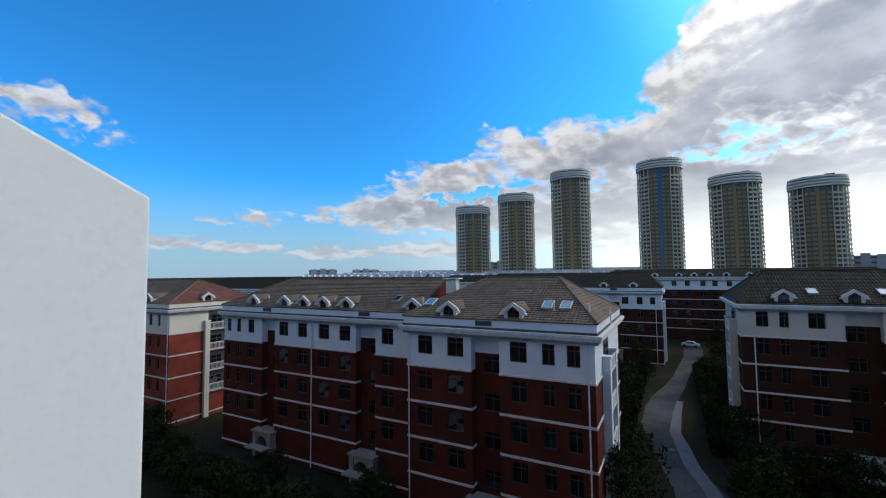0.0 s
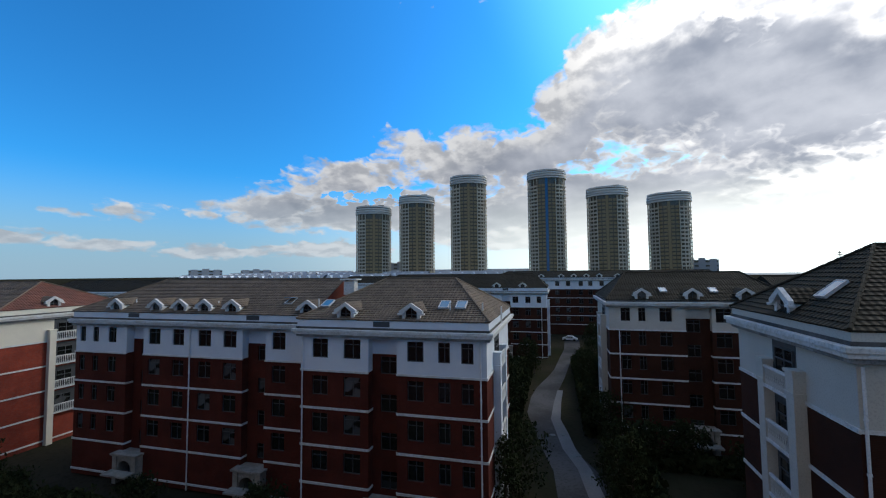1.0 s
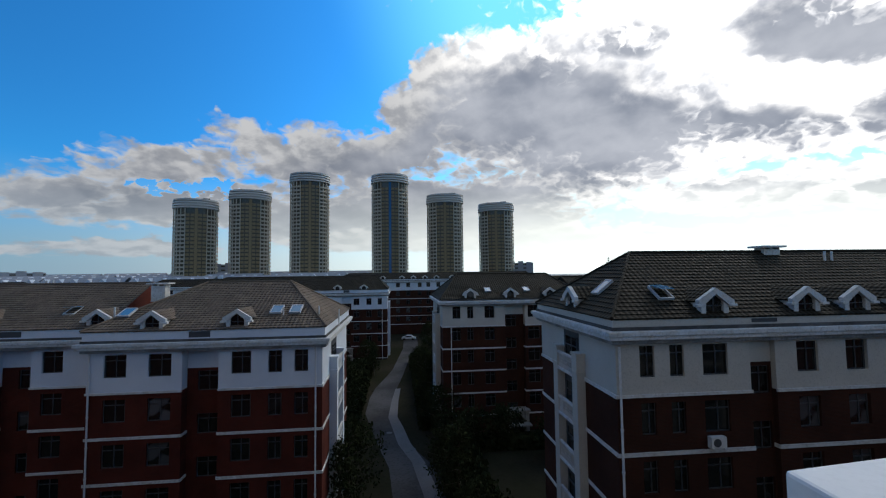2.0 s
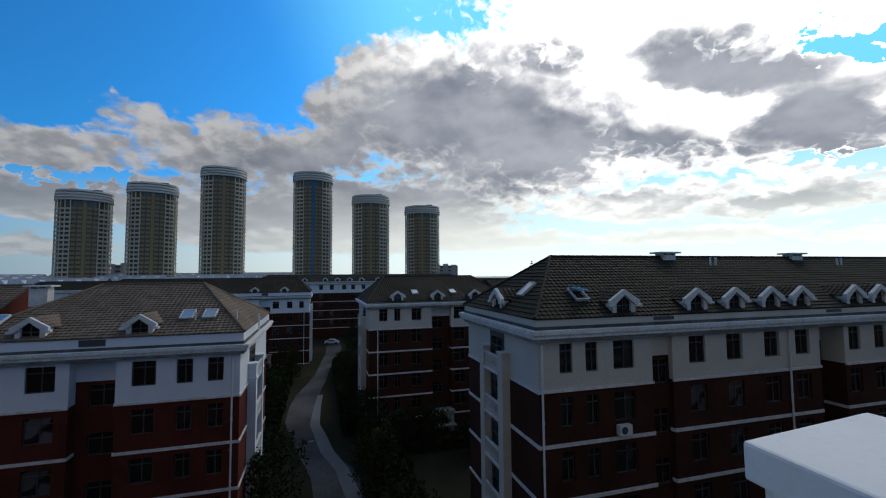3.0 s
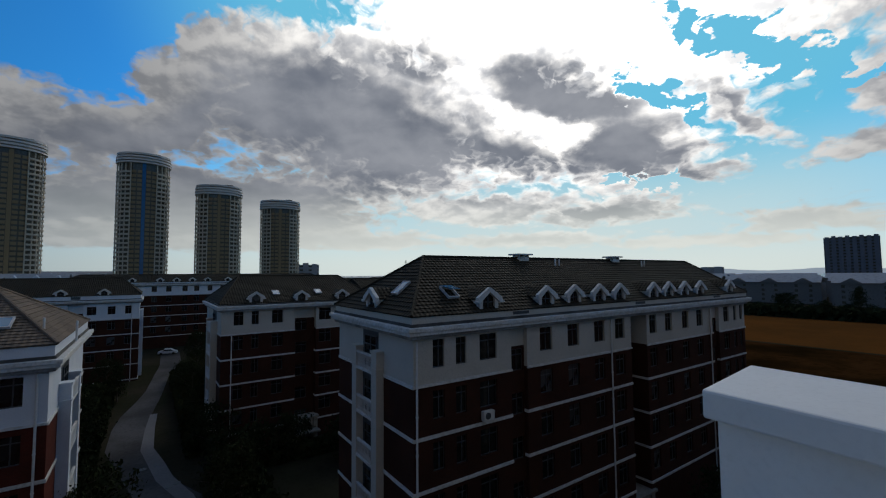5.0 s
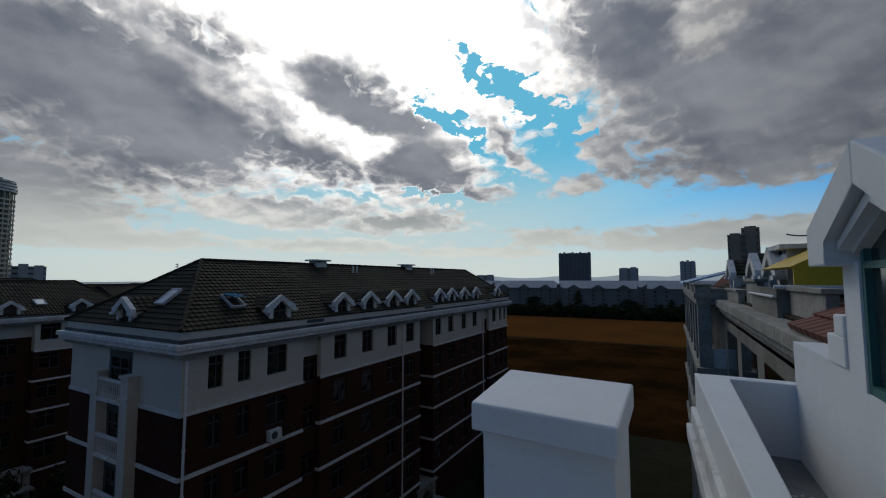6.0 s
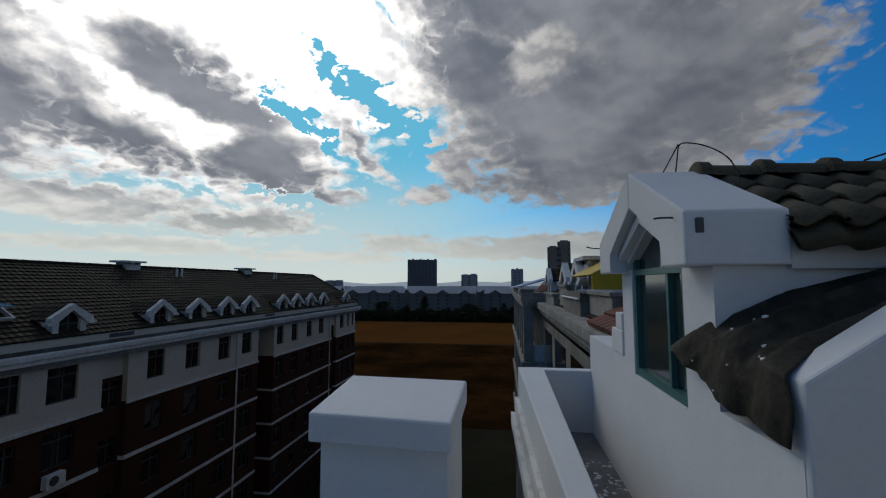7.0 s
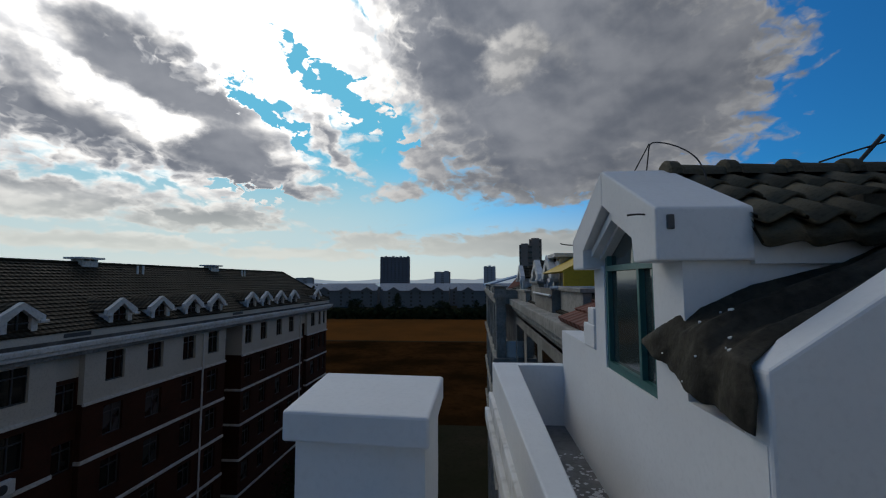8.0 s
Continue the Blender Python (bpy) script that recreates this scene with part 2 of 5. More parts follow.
def tiling(name, colour, second, wave=0.30, row=0.34):
    """Roof tiles by the mesh's own measure of metres: rounded columns, each tile a little different."""
    mat = bpy.data.materials.new(name)
    mat.use_nodes = True
    N = Nodes(mat.node_tree)
    p = mat.node_tree.nodes["Principled BSDF"]
    tc = N.n("ShaderNodeTexCoord")
    s = N.n("ShaderNodeSeparateXYZ")
    N.put(s.inputs[0], tc.outputs["UV"])
    cell = N.n("ShaderNodeTexWhiteNoise")
    cell.noise_dimensions = "2D"
    N.put(cell.inputs["Vector"], N.vec(N.m("FLOOR", N.mul(s.outputs[0], 1 / wave)), N.m("FLOOR", N.mul(s.outputs[1], 1 / row))))
    big = N.noise(tc.outputs["Object"], 0.5, 6, 0.65)
    col = N.mix(N.smooth(big, 0.35, 0.65), colour, second)
    col = N.mix(1.0, col, N.mix(cell.outputs[0], (0.84, 0.84, 0.84), (1.14, 1.14, 1.14)), "MULTIPLY")
    N.put(p.inputs["Base Color"], col)
    p.inputs["Roughness"].default_value = 0.8
    p.inputs["Specular IOR Level"].default_value = 0.15
    b = N.n("ShaderNodeBump")
    b.inputs["Strength"].default_value, b.inputs["Distance"].default_value = 0.5, 0.05
    N.put(b.inputs["Height"], N.m("SINE", N.mul(s.outputs[0], 2 * math.pi / wave)))
    N.put(p.inputs["Normal"], b.outputs[0])
    return mat


def glazing(name, colour, light):
    """Window glass before dark rooms; some have pale curtains behind."""
    mat = bpy.data.materials.new(name)
    mat.use_nodes = True
    N = Nodes(mat.node_tree)
    p = mat.node_tree.nodes["Principled BSDF"]
    rnd = N.n("ShaderNodeObjectInfo").outputs["Random"]
    pos = N.n("ShaderNodeTexCoord").outputs["Object"]
    drape = N.noise(pos, 0.9, 1)
    f = N.mul(N.smooth(rnd, 0.75, 1.0), N.smooth(drape, 0.42, 0.5))
    N.put(p.inputs["Base Color"], N.mix(f, colour, light))
    p.inputs["Roughness"].default_value = 0.06
    p.inputs["Specular IOR Level"].default_value = 0.5
    return mat


M_BRICK = brickwork("red_brick", (0.104, 0.021, 0.013), (0.080, 0.018, 0.012), (0.10, 0.04, 0.03))
# darkened copy of the red brick: the shade on these facades is in its colour
M_BRICK_B = brickwork("shade_darkened_brick", (0.060, 0.020, 0.012), (0.047, 0.018, 0.011), (0.05, 0.030, 0.022))
# brightened copy of the red brick: the sun on block C is in its colour
M_BRICK_C = brickwork("sunlit_brick", (0.30, 0.055, 0.03), (0.22, 0.04, 0.026), (0.2, 0.09, 0.07))
M_WHITE = surface("white_render", (0.62, 0.66, 0.72), 0.85, vary=0.18, scale=3, stain=0.5, second=(0.70, 0.73, 0.77))
M_PALE = surface("weathered_pale_render", (0.51, 0.485, 0.43), 0.85, vary=0.3, scale=2.5, stain=0.4, second=(0.56, 0.53, 0.475))
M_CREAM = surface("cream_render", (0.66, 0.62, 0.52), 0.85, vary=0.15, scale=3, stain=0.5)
M_TRIM = surface("weathered_white_trim", (0.58, 0.56, 0.52), 0.85, vary=0.5, scale=1.2, stain=1.6, second=(0.68, 0.68, 0.68))
M_PLASTER = surface("white_plaster", (0.69, 0.69, 0.685), 0.8, vary=0.06, scale=5, stain=1.3, bump=0.12, bump_scale=18, second=(0.73, 0.73, 0.725))
M_GREY = surface("grey_plaster", (0.45, 0.46, 0.48), 0.85, vary=0.35, scale=3, stain=1.0)
M_BROWN = surface("brown_grey_panels", (0.27, 0.215, 0.17), 0.9, vary=0.2, scale=0.1, stain=0.05, bump=0)
M_AGED = surface("aged_grey_plaster", (0.165, 0.148, 0.122), 0.9, vary=0.5, scale=2.0, stain=0.9, second=(0.245, 0.228, 0.195))
M_AGEDTRIM = surface("aged_pale_trim", (0.35, 0.325, 0.285), 0.9, vary=0.6, scale=1.6, stain=1.4, second=(0.22, 0.205, 0.178))
M_STAIN_SHADOW = surface("stained_eave_shadow_moulding", (0.20, 0.195, 0.19), 0.9, vary=0.6, scale=1.5, stain=0.9, second=(0.36, 0.355, 0.35))
M_GRIME_SHADE = surface("grime_and_shade", (0.05, 0.048, 0.045), 0.9, vary=0.5, scale=1.0, stain=0.8, second=(0.12, 0.115, 0.11))
M_ROOF = tiling("grey_brown_roof_tiles", (0.125, 0.096, 0.072), (0.170, 0.128, 0.095))
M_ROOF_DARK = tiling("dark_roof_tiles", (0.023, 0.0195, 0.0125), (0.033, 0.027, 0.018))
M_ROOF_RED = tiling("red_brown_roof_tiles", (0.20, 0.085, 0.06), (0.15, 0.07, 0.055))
M_TILE = surface("dark_clay_tile", (0.078, 0.068, 0.046), 0.75, vary=0.5, scale=8, stain=4, bump=0.5, bump_scale=60, random_tint=0.3, spec=0.15)
M_FELT = surface("black_roofing_felt", (0.022, 0.0195, 0.014), 0.75, vary=0.5, scale=5, stain=6, bump=0.6, bump_scale=22, second=(0.050, 0.043, 0.030), spec=0.2)
M_GLASS = glazing("window_glass", (0.010, 0.012, 0.012), (0.10, 0.105, 0.11))
# blue base paints in the sky's reflection on the panes
M_SKYLIGHT = surface("sky_tinted_skylight", (0.09, 0.24, 0.38), 0.03, vary=0.1, bump=0.0, spec=1.0)
M_FRAME = surface("dark_window_frame", (0.05, 0.055, 0.06), 0.5, vary=0.2)
M_GREEN = surface("green_aluminium_frame", (0.030, 0.12, 0.112), 0.4, vary=0.3, scale=4)
M_PIPE = surface("white_plastic_pipe", (0.6, 0.6, 0.6), 0.6, vary=0.3, scale=2)
M_METAL = surface("pale_metal_case", (0.6, 0.6, 0.58), 0.5, vary=0.25, scale=3)
M_WIRE = surface("rusty_wire", (0.03, 0.028, 0.026), 0.6, vary=0.4)
M_EARTH = surface("bare_earth", (0.040, 0.034, 0.024), 0.95, vary=0.5, scale=0.4, stain=0.05, bump=0.6, bump_scale=3, second=(0.022, 0.024, 0.014), spec=0.0)
M_FIELD = surface("brown_dry_field", (0.125, 0.050, 0.013), 0.95, vary=0.4, scale=0.3, stain=0.035, bump=0.8, bump_scale=2, second=(0.085, 0.038, 0.012), spec=0.0)
M_ROUGH = surface("rough_dry_grass", (0.048, 0.021, 0.007), 0.95, vary=0.7, scale=0.12, stain=0.07, bump=0.9, bump_scale=1.5, second=(0.014, 0.008, 0.003), spec=0.0)
M_ROAD = surface("worn_concrete_road", (0.037, 0.036, 0.036), 0.9, vary=0.4, scale=0.5, stain=0.12, bump=0.2, second=(0.075, 0.072, 0.074), spec=0.2)
M_PATH = surface("pale_paving", (0.11, 0.107, 0.112), 0.8, vary=0.25, scale=0.8, stain=0.3)
M_LEAF = surface("dark_evergreen_leaves", (0.022, 0.030, 0.014), 0.7, vary=0.5, scale=2, stain=0.7, bump=0, second=(0.038, 0.043, 0.02), spec=0.0)
M_BARK = surface("tree_bark", (0.07, 0.055, 0.04), 0.9, vary=0.4, scale=4)
M_FLOOR = surface("stained_terrace_floor", (0.15, 0.145, 0.14), 0.8, vary=0.5, scale=2.5, stain=2.5, bump=0.5, bump_scale=30, second=(0.22, 0.21, 0.21))
M_YELLOW = surface("yellow_sheet_canopy", (0.55, 0.36, 0.02), 0.5, vary=0.2, scale=2)
M_TOWER = surface("pale_tower_panels", (0.54, 0.475, 0.37), 0.7, vary=0.2, scale=0.5, stain=0.05)
M_CROWN = surface("pale_crown_panels", (0.66, 0.63, 0.59), 0.7, vary=0.2, scale=0.5, stain=0.05)
M_OCHRE = surface("ochre_tower_panels", (0.28, 0.192, 0.092), 0.7, vary=0.2, scale=0.5, stain=0.05)
M_TWIN = surface("tower_window_bands", (0.095, 0.078, 0.050), 0.25, vary=0.3, bump=0)
M_TBLUE = surface("blue_tower_glass", (0.02, 0.09, 0.22), 0.12, vary=0.4, scale=0.1, stain=0.03, bump=0)
M_FAR = surface("far_grey_walls", (0.36, 0.36, 0.38), 0.9, vary=0.2, scale=0.1, stain=0.02, bump=0)
M_FARWALL = surface("far_dull_walls", (0.16, 0.15, 0.14), 0.9, vary=0.3, scale=0.2, stain=0.05, bump=0)
M_FARROOF = surface("far_blue_grey_roofs", (0.34, 0.345, 0.36), 0.9, vary=0.3, scale=0.1, stain=0.03, bump=0)
M_FARDARK = surface("far_dark_concrete", (0.15, 0.155, 0.18), 0.9, vary=0.2, scale=0.05, stain=0.02, bump=0)
# distance haze on the hills is put in as their own glow
M_HILL = bpy.data.materials.new("haze_glow_hills")
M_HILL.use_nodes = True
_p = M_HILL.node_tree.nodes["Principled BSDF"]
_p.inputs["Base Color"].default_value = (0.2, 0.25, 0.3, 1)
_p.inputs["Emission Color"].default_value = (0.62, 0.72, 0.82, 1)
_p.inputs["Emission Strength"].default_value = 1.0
M_SEA = surface("grey_sea", (0.20, 0.25, 0.30), 0.35, vary=0.1, scale=0.02, stain=0.003, bump=0)
M_BLUEROOF = surface("blue_sheet_roof", (0.16, 0.27, 0.42), 0.5, vary=0.15, scale=1)


# ---- mesh helpers ----
def quad(bm, *pts):
    return bm.faces.new([bm.verts.new(p) for p in pts])


def box(bm, x0, x1, y0, y1, z0, z1):
    v = [bm.verts.new((x, y, z)) for z in (z0, z1) for x, y in ((x0, y0), (x1, y0), (x1, y1), (x0, y1))]
    for f in ((3, 2, 1, 0), (4, 5, 6, 7), (0, 1, 5, 4), (1, 2, 6, 5), (2, 3, 7, 6), (3, 0, 4, 7)):
        bm.faces.new([v[i] for i in f])
    return v


def prism(bm, poly, axis, a, b):
    """A flat outline (pairs) drawn out along an axis from a to b."""
    def at(p, d):
        return {"x": (d, p[0], p[1]), "y": (p[0], d, p[1]), "z": (p[0], p[1], d)}[axis]
    lo, hi = [bm.verts.new(at(p, a)) for p in poly], [bm.verts.new(at(p, b)) for p in poly]
    n = len(poly)
    bm.faces.new(lo[::-1])
    bm.faces.new(hi)
    for i in range(n):
        bm.faces.new((lo[i], lo[(i + 1) % n], hi[(i + 1) % n], hi[i]))


def rod(bm, a, b, r, sides=8, r2=None):
    a, b = Vector(a), Vector(b)
    q = (b - a).to_track_quat("Z", "Y")
    rings = []
    for p, rr in ((a, r), (b, r2 if r2 is not None else r)):
        rings.append([bm.verts.new(p + q @ Vector((rr * math.cos(t), rr * math.sin(t), 0))) for t in (2 * math.pi * i / sides for i in range(sides))])
    for i in range(sides):
        j = (i + 1) % sides
        bm.faces.new((rings[0][i], rings[0][j], rings[1][j], rings[1][i]))
    bm.faces.new(rings[0][::-1])
    bm.faces.new(rings[1])


def mesh_of(name, bm, material, bevel=0.0, fix=True):
    if bevel:
        bmesh.ops.bevel(bm, geom=bm.edges[:], offset=bevel, segments=2, affect="EDGES", profile=0.5)
    if fix:
        bmesh.ops.recalc_face_normals(bm, faces=bm.faces[:])
    me = bpy.data.meshes.new(name)
    bm.to_mesh(me)
    bm.free()
    me.materials.append(material)
    return me


def part(name, bm, material, parent, label="", bevel=0.0, fix=True):
    ob = new(name, mesh_of(name, bm, material, bevel, fix))
    ob.parent = parent
    return tagged(ob, label)


def shared(name, me, parent, place, label=""):
    ob = new(name, me)
    ob.parent = parent
    ob.matrix_local = place
    return tagged(ob, label)


def thing(name, place, label, category, group="", kind=""):
    ob = new(name)
    ob.matrix_world = place
    return tagged(ob, label, category, group, kind)


def single(name, bm, material, label, category, kind="", bevel=0.0, group="", fix=True):
    return tagged(new(name, mesh_of(name, bm, material, bevel, fix)), label, category, group, kind)


# ---- ground ----
GZ = -1.0
bm = bmesh.new()
quad(bm, (-4500, -4500, GZ), (4500, -4500, GZ), (4500, 4500, GZ), (-4500, 4500, GZ))
single("ground", bm, M_EARTH, "dark bare earth and winter lawn between the blocks", "ground", "structure")


def strip(name, mids, widths, z, material, label, category):
    bm = bmesh.new()
    rows = []
    for (x, y), w in zip(mids, widths):
        rows.append((bm.verts.new((x - w / 2, y, z)), bm.verts.new((x + w / 2, y, z))))
    for a, b in zip(rows, rows[1:]):
        bm.faces.new((a[0], a[1], b[1], b[0]))
    return single(name, bm, material, label, category, "structure")


strip("road", [(3.5, 20), (2.8, 40), (2.2, 46), (0.9, 50), (-0.4, 56), (-1.7, 64), (-1.7, 72), (-1.2, 78), (0.2, 86), (1.2, 93), (2.3, 104), (4.5, 118), (5.0, 135)],
      [5.4, 5.0, 4.7, 4.0, 3.9, 4.5, 4.2, 3.9, 3.2, 2.7, 2.7, 4.2, 4.2], GZ + 0.02, M_ROAD, "pale worn concrete lane winding between the blocks", "road")
strip("pavement", [(4.6, 20), (3.9, 40), (3.0, 47), (1.6, 52), (0.9, 57), (0.1, 62), (0.4, 70), (0.9, 77)], [1.6, 1.5, 1.4, 1.5, 1.5, 1.3, 1.1, 0.9], GZ + 0.04, M_PATH,
      "pale paved footway along the lane", "pavement")
bm = bmesh.new()
quad(bm, (147, -45, GZ + 0.03), (230, -90, GZ + 0.03), (230, 130, GZ + 0.03), (147, 85, GZ + 0.03))
single("field", bm, M_FIELD, "wide brown ploughed winter field", "field", "structure")
bm = bmesh.new()
quad(bm, (62, -16, GZ + 0.02), (145, -42, GZ + 0.02), (145, 85, GZ + 0.02), (62, 46, GZ + 0.02))
single("rough_ground", bm, M_ROUGH, "rough ground with dry brown grass", "ground", "structure")


# ---- apartment blocks ----
def lattice(bm, us, zs, solid, y0, y1):
    """A grid of cells, of which the solid ones are filled and joined."""
    for i, (a, b) in enumerate(zip(us, us[1:])):
        for j, (c, d) in enumerate(zip(zs, zs[1:])):
            if solid(i, j):
                box(bm, a, b, y0, y1, c, d)
    bmesh.ops.remove_doubles(bm, verts=bm.verts[:], dist=1e-5)


def window_mesh(w, h):
    bm = bmesh.new()
    t = 0.06
    lattice(bm, (0, t, w * 0.52, w * 0.52 + t, w - t, w), (0, t, h * 0.7, h * 0.7 + t, h - t, h), lambda i, j: i in (0, 2, 4) or j in (0, 2, 4), 0, 0.08)
    frame_me = mesh_of("window", bm, M_FRAME)
    bm = bmesh.new()
    box(bm, t, w - t, 0.045, 0.06, t, h - t)
    return frame_me, mesh_of("pane", bm, M_GLASS)


WINDOWS = {}


def put_window(parent, w, h, place):
    key = (round(w, 1), round(h, 1))
    if key not in WINDOWS:
        WINDOWS[key] = window_mesh(*key)
    a, b = WINDOWS[key]
    win = shared("window", a, parent, place)
    shared("pane", b, win, Matrix())
    return win


def wall_sheet(bm, put, u0, u1, z0, z1, holes, deep=0.22):
    """A wall face between u0..u1 and z0..z1 with openings cut through it and their reveals."""
    holes = [(max(u0, a), min(u1, b), max(z0, c), min(z1, d)) for a, b, c, d in holes if b > u0 and a < u1 and d > z0 and c < z1]
    us = sorted({u0, u1, *(h[0] for h in holes), *(h[1] for h in holes)})
    zs = sorted({z0, z1, *(h[2] for h in holes), *(h[3] for h in holes)})
    for a, b in zip(us, us[1:]):
        for c, d in zip(zs, zs[1:]):
            m, n = (a + b) / 2, (c + d) / 2
            if not any(h[0] < m < h[1] and h[2] < n < h[3] for h in holes):
                quad(bm, put(a, 0, c), put(b, 0, c), put(b, 0, d), put(a, 0, d))
    for a, b, c, d in holes:
        for p, q in (((a, c), (b, c)), ((b, c), (b, d)), ((b, d), (a, d)), ((a, d), (a, c))):
            quad(bm, put(p[0], 0, p[1]), put(q[0], 0, q[1]), put(q[0], deep, q[1]), put(p[0], deep, p[1]))


def courses(bm, e0, e1, r0, r1, uv, row=0.34, lift=0.045):
    """A roof slope from its eave e0-e1 to its ridge r0-r1, laid in overlapping courses."""
    e0, e1, r0, r1 = map(Vector, (e0, e1, r0, r1))
    n = max(2, round(((r0 + r1) / 2 - (e0 + e1) / 2).length / row))
    along = (e1 - e0).normalized()
    up = (e1 - e0).cross((r0 + r1) / 2 - e0).normalized()
    if up.z < 0:
        up.negate()
    last = None
    for i in range(n):
        a0, a1 = e0.lerp(r0, i / n) + up * lift, e1.lerp(r1, i / n) + up * lift
        b0, b1 = e0.lerp(r0, (i + 1) / n), e1.lerp(r1, (i + 1) / n)
        f = quad(bm, a0, a1, b1, b0)
        for l, (p, v) in zip(f.loops, ((a0, i), (a1, i), (b1, i + 0.99), (b0, i + 0.99))):
            l[uv].uv = ((p - e0).dot(along), v * row)
        low0, low1 = (last if last else (a0 - up * (lift + 0.06), a1 - up * (lift + 0.06)))
        f = quad(bm, low0, low1, a1, a0)
        for l, p in zip(f.loops, (low0, low1, a1, a0)):
            l[uv].uv = ((p - e0).dot(along), i * row)
        last = (b0, b1)


def hip_roof(parent, x0, x1, y0, y1, z0, z1, run0, run1, material, end_material=None):
    ym = (y0 + y1) / 2
    a, b, c, d = (x0, y0, z0), (x1, y0, z0), (x1, y1, z0), (x0, y1, z0)
    r0, r1 = (x0 + run0, ym, z1), (x1 - run1, ym, z1)
    bm = bmesh.new()
    uv = bm.loops.layers.uv.new("metres")
    courses(bm, a, b, r0, r1, uv)
    courses(bm, c, d, r1, r0, uv)
    roof = part("roof", bm, material, parent, fix=False)
    for p, q, r in ((b, c, r1), (d, a, r0)):
        if (r is r1 and run1 > 0.1) or (r is r0 and run0 > 0.1):
            bm = bmesh.new()
            uv = bm.loops.layers.uv.new("metres")
            courses(bm, p, q, r, r, uv)
            part("roof_end", bm, end_material or material, parent, fix=False)
        else:
            bm = bmesh.new()
            bm.faces.new([bm.verts.new(v) for v in (p, q, r)])
            part("gable", bm, M_BRICK, parent)
    bm = bmesh.new()
    lines = [(r0, r1)]
    lines += [(a, r0), (d, r0)] if run0 > 0.1 else []
    lines += [(b, r1), (c, r1)] if run1 > 0.1 else []
    for p, q in lines:
        p, q = Vector(p) + Vector((0, 0, 0.05)), Vector(q) + Vector((0, 0, 0.05))
        n = max(2, int((q - p).length / 0.4))
        for i in range(n):
            rod(bm, p.lerp(q, i / n), p.lerp(q, (i + 1.06) / n), 0.10, 6, 0.085)
    tagged(part("ridge_cap", bm, material, roof, fix=False), kind="stuff")
    return roof


def dormer_meshes(tiles, w=1.65, h=1.5, deep=2.8):
    out = []
    bm = bmesh.new()
    k = h * 0.6
    inner = [(w * 0.29 * math.cos(t), k * 0.80 + w * 0.29 * math.sin(t)) for t in (math.pi * i / 8 for i in range(9))]
    # surround: cheeks and an arched head
    prism(bm, [(-w / 2 + 0.08, 0), (-w / 2 + 0.08, k * 0.9), (-w * 0.29, k * 0.9), (-w * 0.29, 0)], "y", 0.0, deep)
    prism(bm, [(w * 0.29, 0), (w * 0.29, k * 0.9), (w / 2 - 0.08, k * 0.9), (w / 2 - 0.08, 0)], "y", 0.0, deep)
    for p, q in zip(inner, inner[1:]):
        roofline = lambda x: h - (h - k) * abs(x) / (w / 2) - 0.1
        prism(bm, [p, q, (q[0], max(q[1] + 0.02, roofline(q[0]))), (p[0], max(p[1] + 0.02, roofline(p[0])))], "y", 0.02, 0.3)
    box(bm, -w / 2, w / 2, -0.06, 0.1, -0.10, 0.0)
    out.append(mesh_of("dormer", bm, M_TRIM))
    bm = bmesh.new()
    for s in (-1, 1):
        prism(bm, [(0, h), (s * (w / 2 + 0.14), k - 0.02), (s * (w / 2 + 0.14), k - 0.30), (s * (w / 2 - 0.10), k - 0.30), (0, h - 0.30)], "y", -0.14, 0.1)
        box(bm, *sorted((s * (w / 2 - 0.12), s * (w / 2 + 0.26))), -0.20, 0.1, k - 0.34, k - 0.22)
    out.append(mesh_of("hood", bm, M_TRIM))
    bm = bmesh.new()
    uv = bm.loops.layers.uv.new("metres")
    courses(bm, (-w / 2 - 0.1, 0.08, k - 0.1), (-w / 2 - 0.1, deep, k - 0.1), (0, 0.08, h - 0.02), (0, deep, h - 0.02), uv, 0.3, 0.03)
    courses(bm, (w / 2 + 0.1, deep, k - 0.1), (w / 2 + 0.1, 0.08, k - 0.1), (0, deep, h - 0.02), (0, 0.08, h - 0.02), uv, 0.3, 0.03)
    out.append(mesh_of("dormer_roof", bm, tiles, fix=False))
    bm = bmesh.new()
    box(bm, -w * 0.3, w * 0.3, 0.16, 0.19, 0, k * 0.8 + w * 0.3)
    out.append(mesh_of("pane", bm, M_GLASS))
    bm = bmesh.new()
    box(bm, -0.025, 0.025, 0.11, 0.16, 0, k * 0.8 + w * 0.28), box(bm, -w * 0.29, w * 0.29, 0.11, 0.16, k * 0.62, k * 0.62 + 0.05)
    out.append(mesh_of("glazing_bar", bm, M_FRAME))
    return out


DORMER, DORMER_BROWN = dormer_meshes(M_ROOF_DARK), dormer_meshes(M_ROOF)


def put_dormer(parent, place, brown=False):
    set_of = DORMER_BROWN if brown else DORMER
    d = shared("dormer", set_of[0], parent, place)
    for nm, me in zip(("hood", "dormer_roof", "pane", "glazing_bar"), set_of[1:]):
        shared(nm, me, d, Matrix())


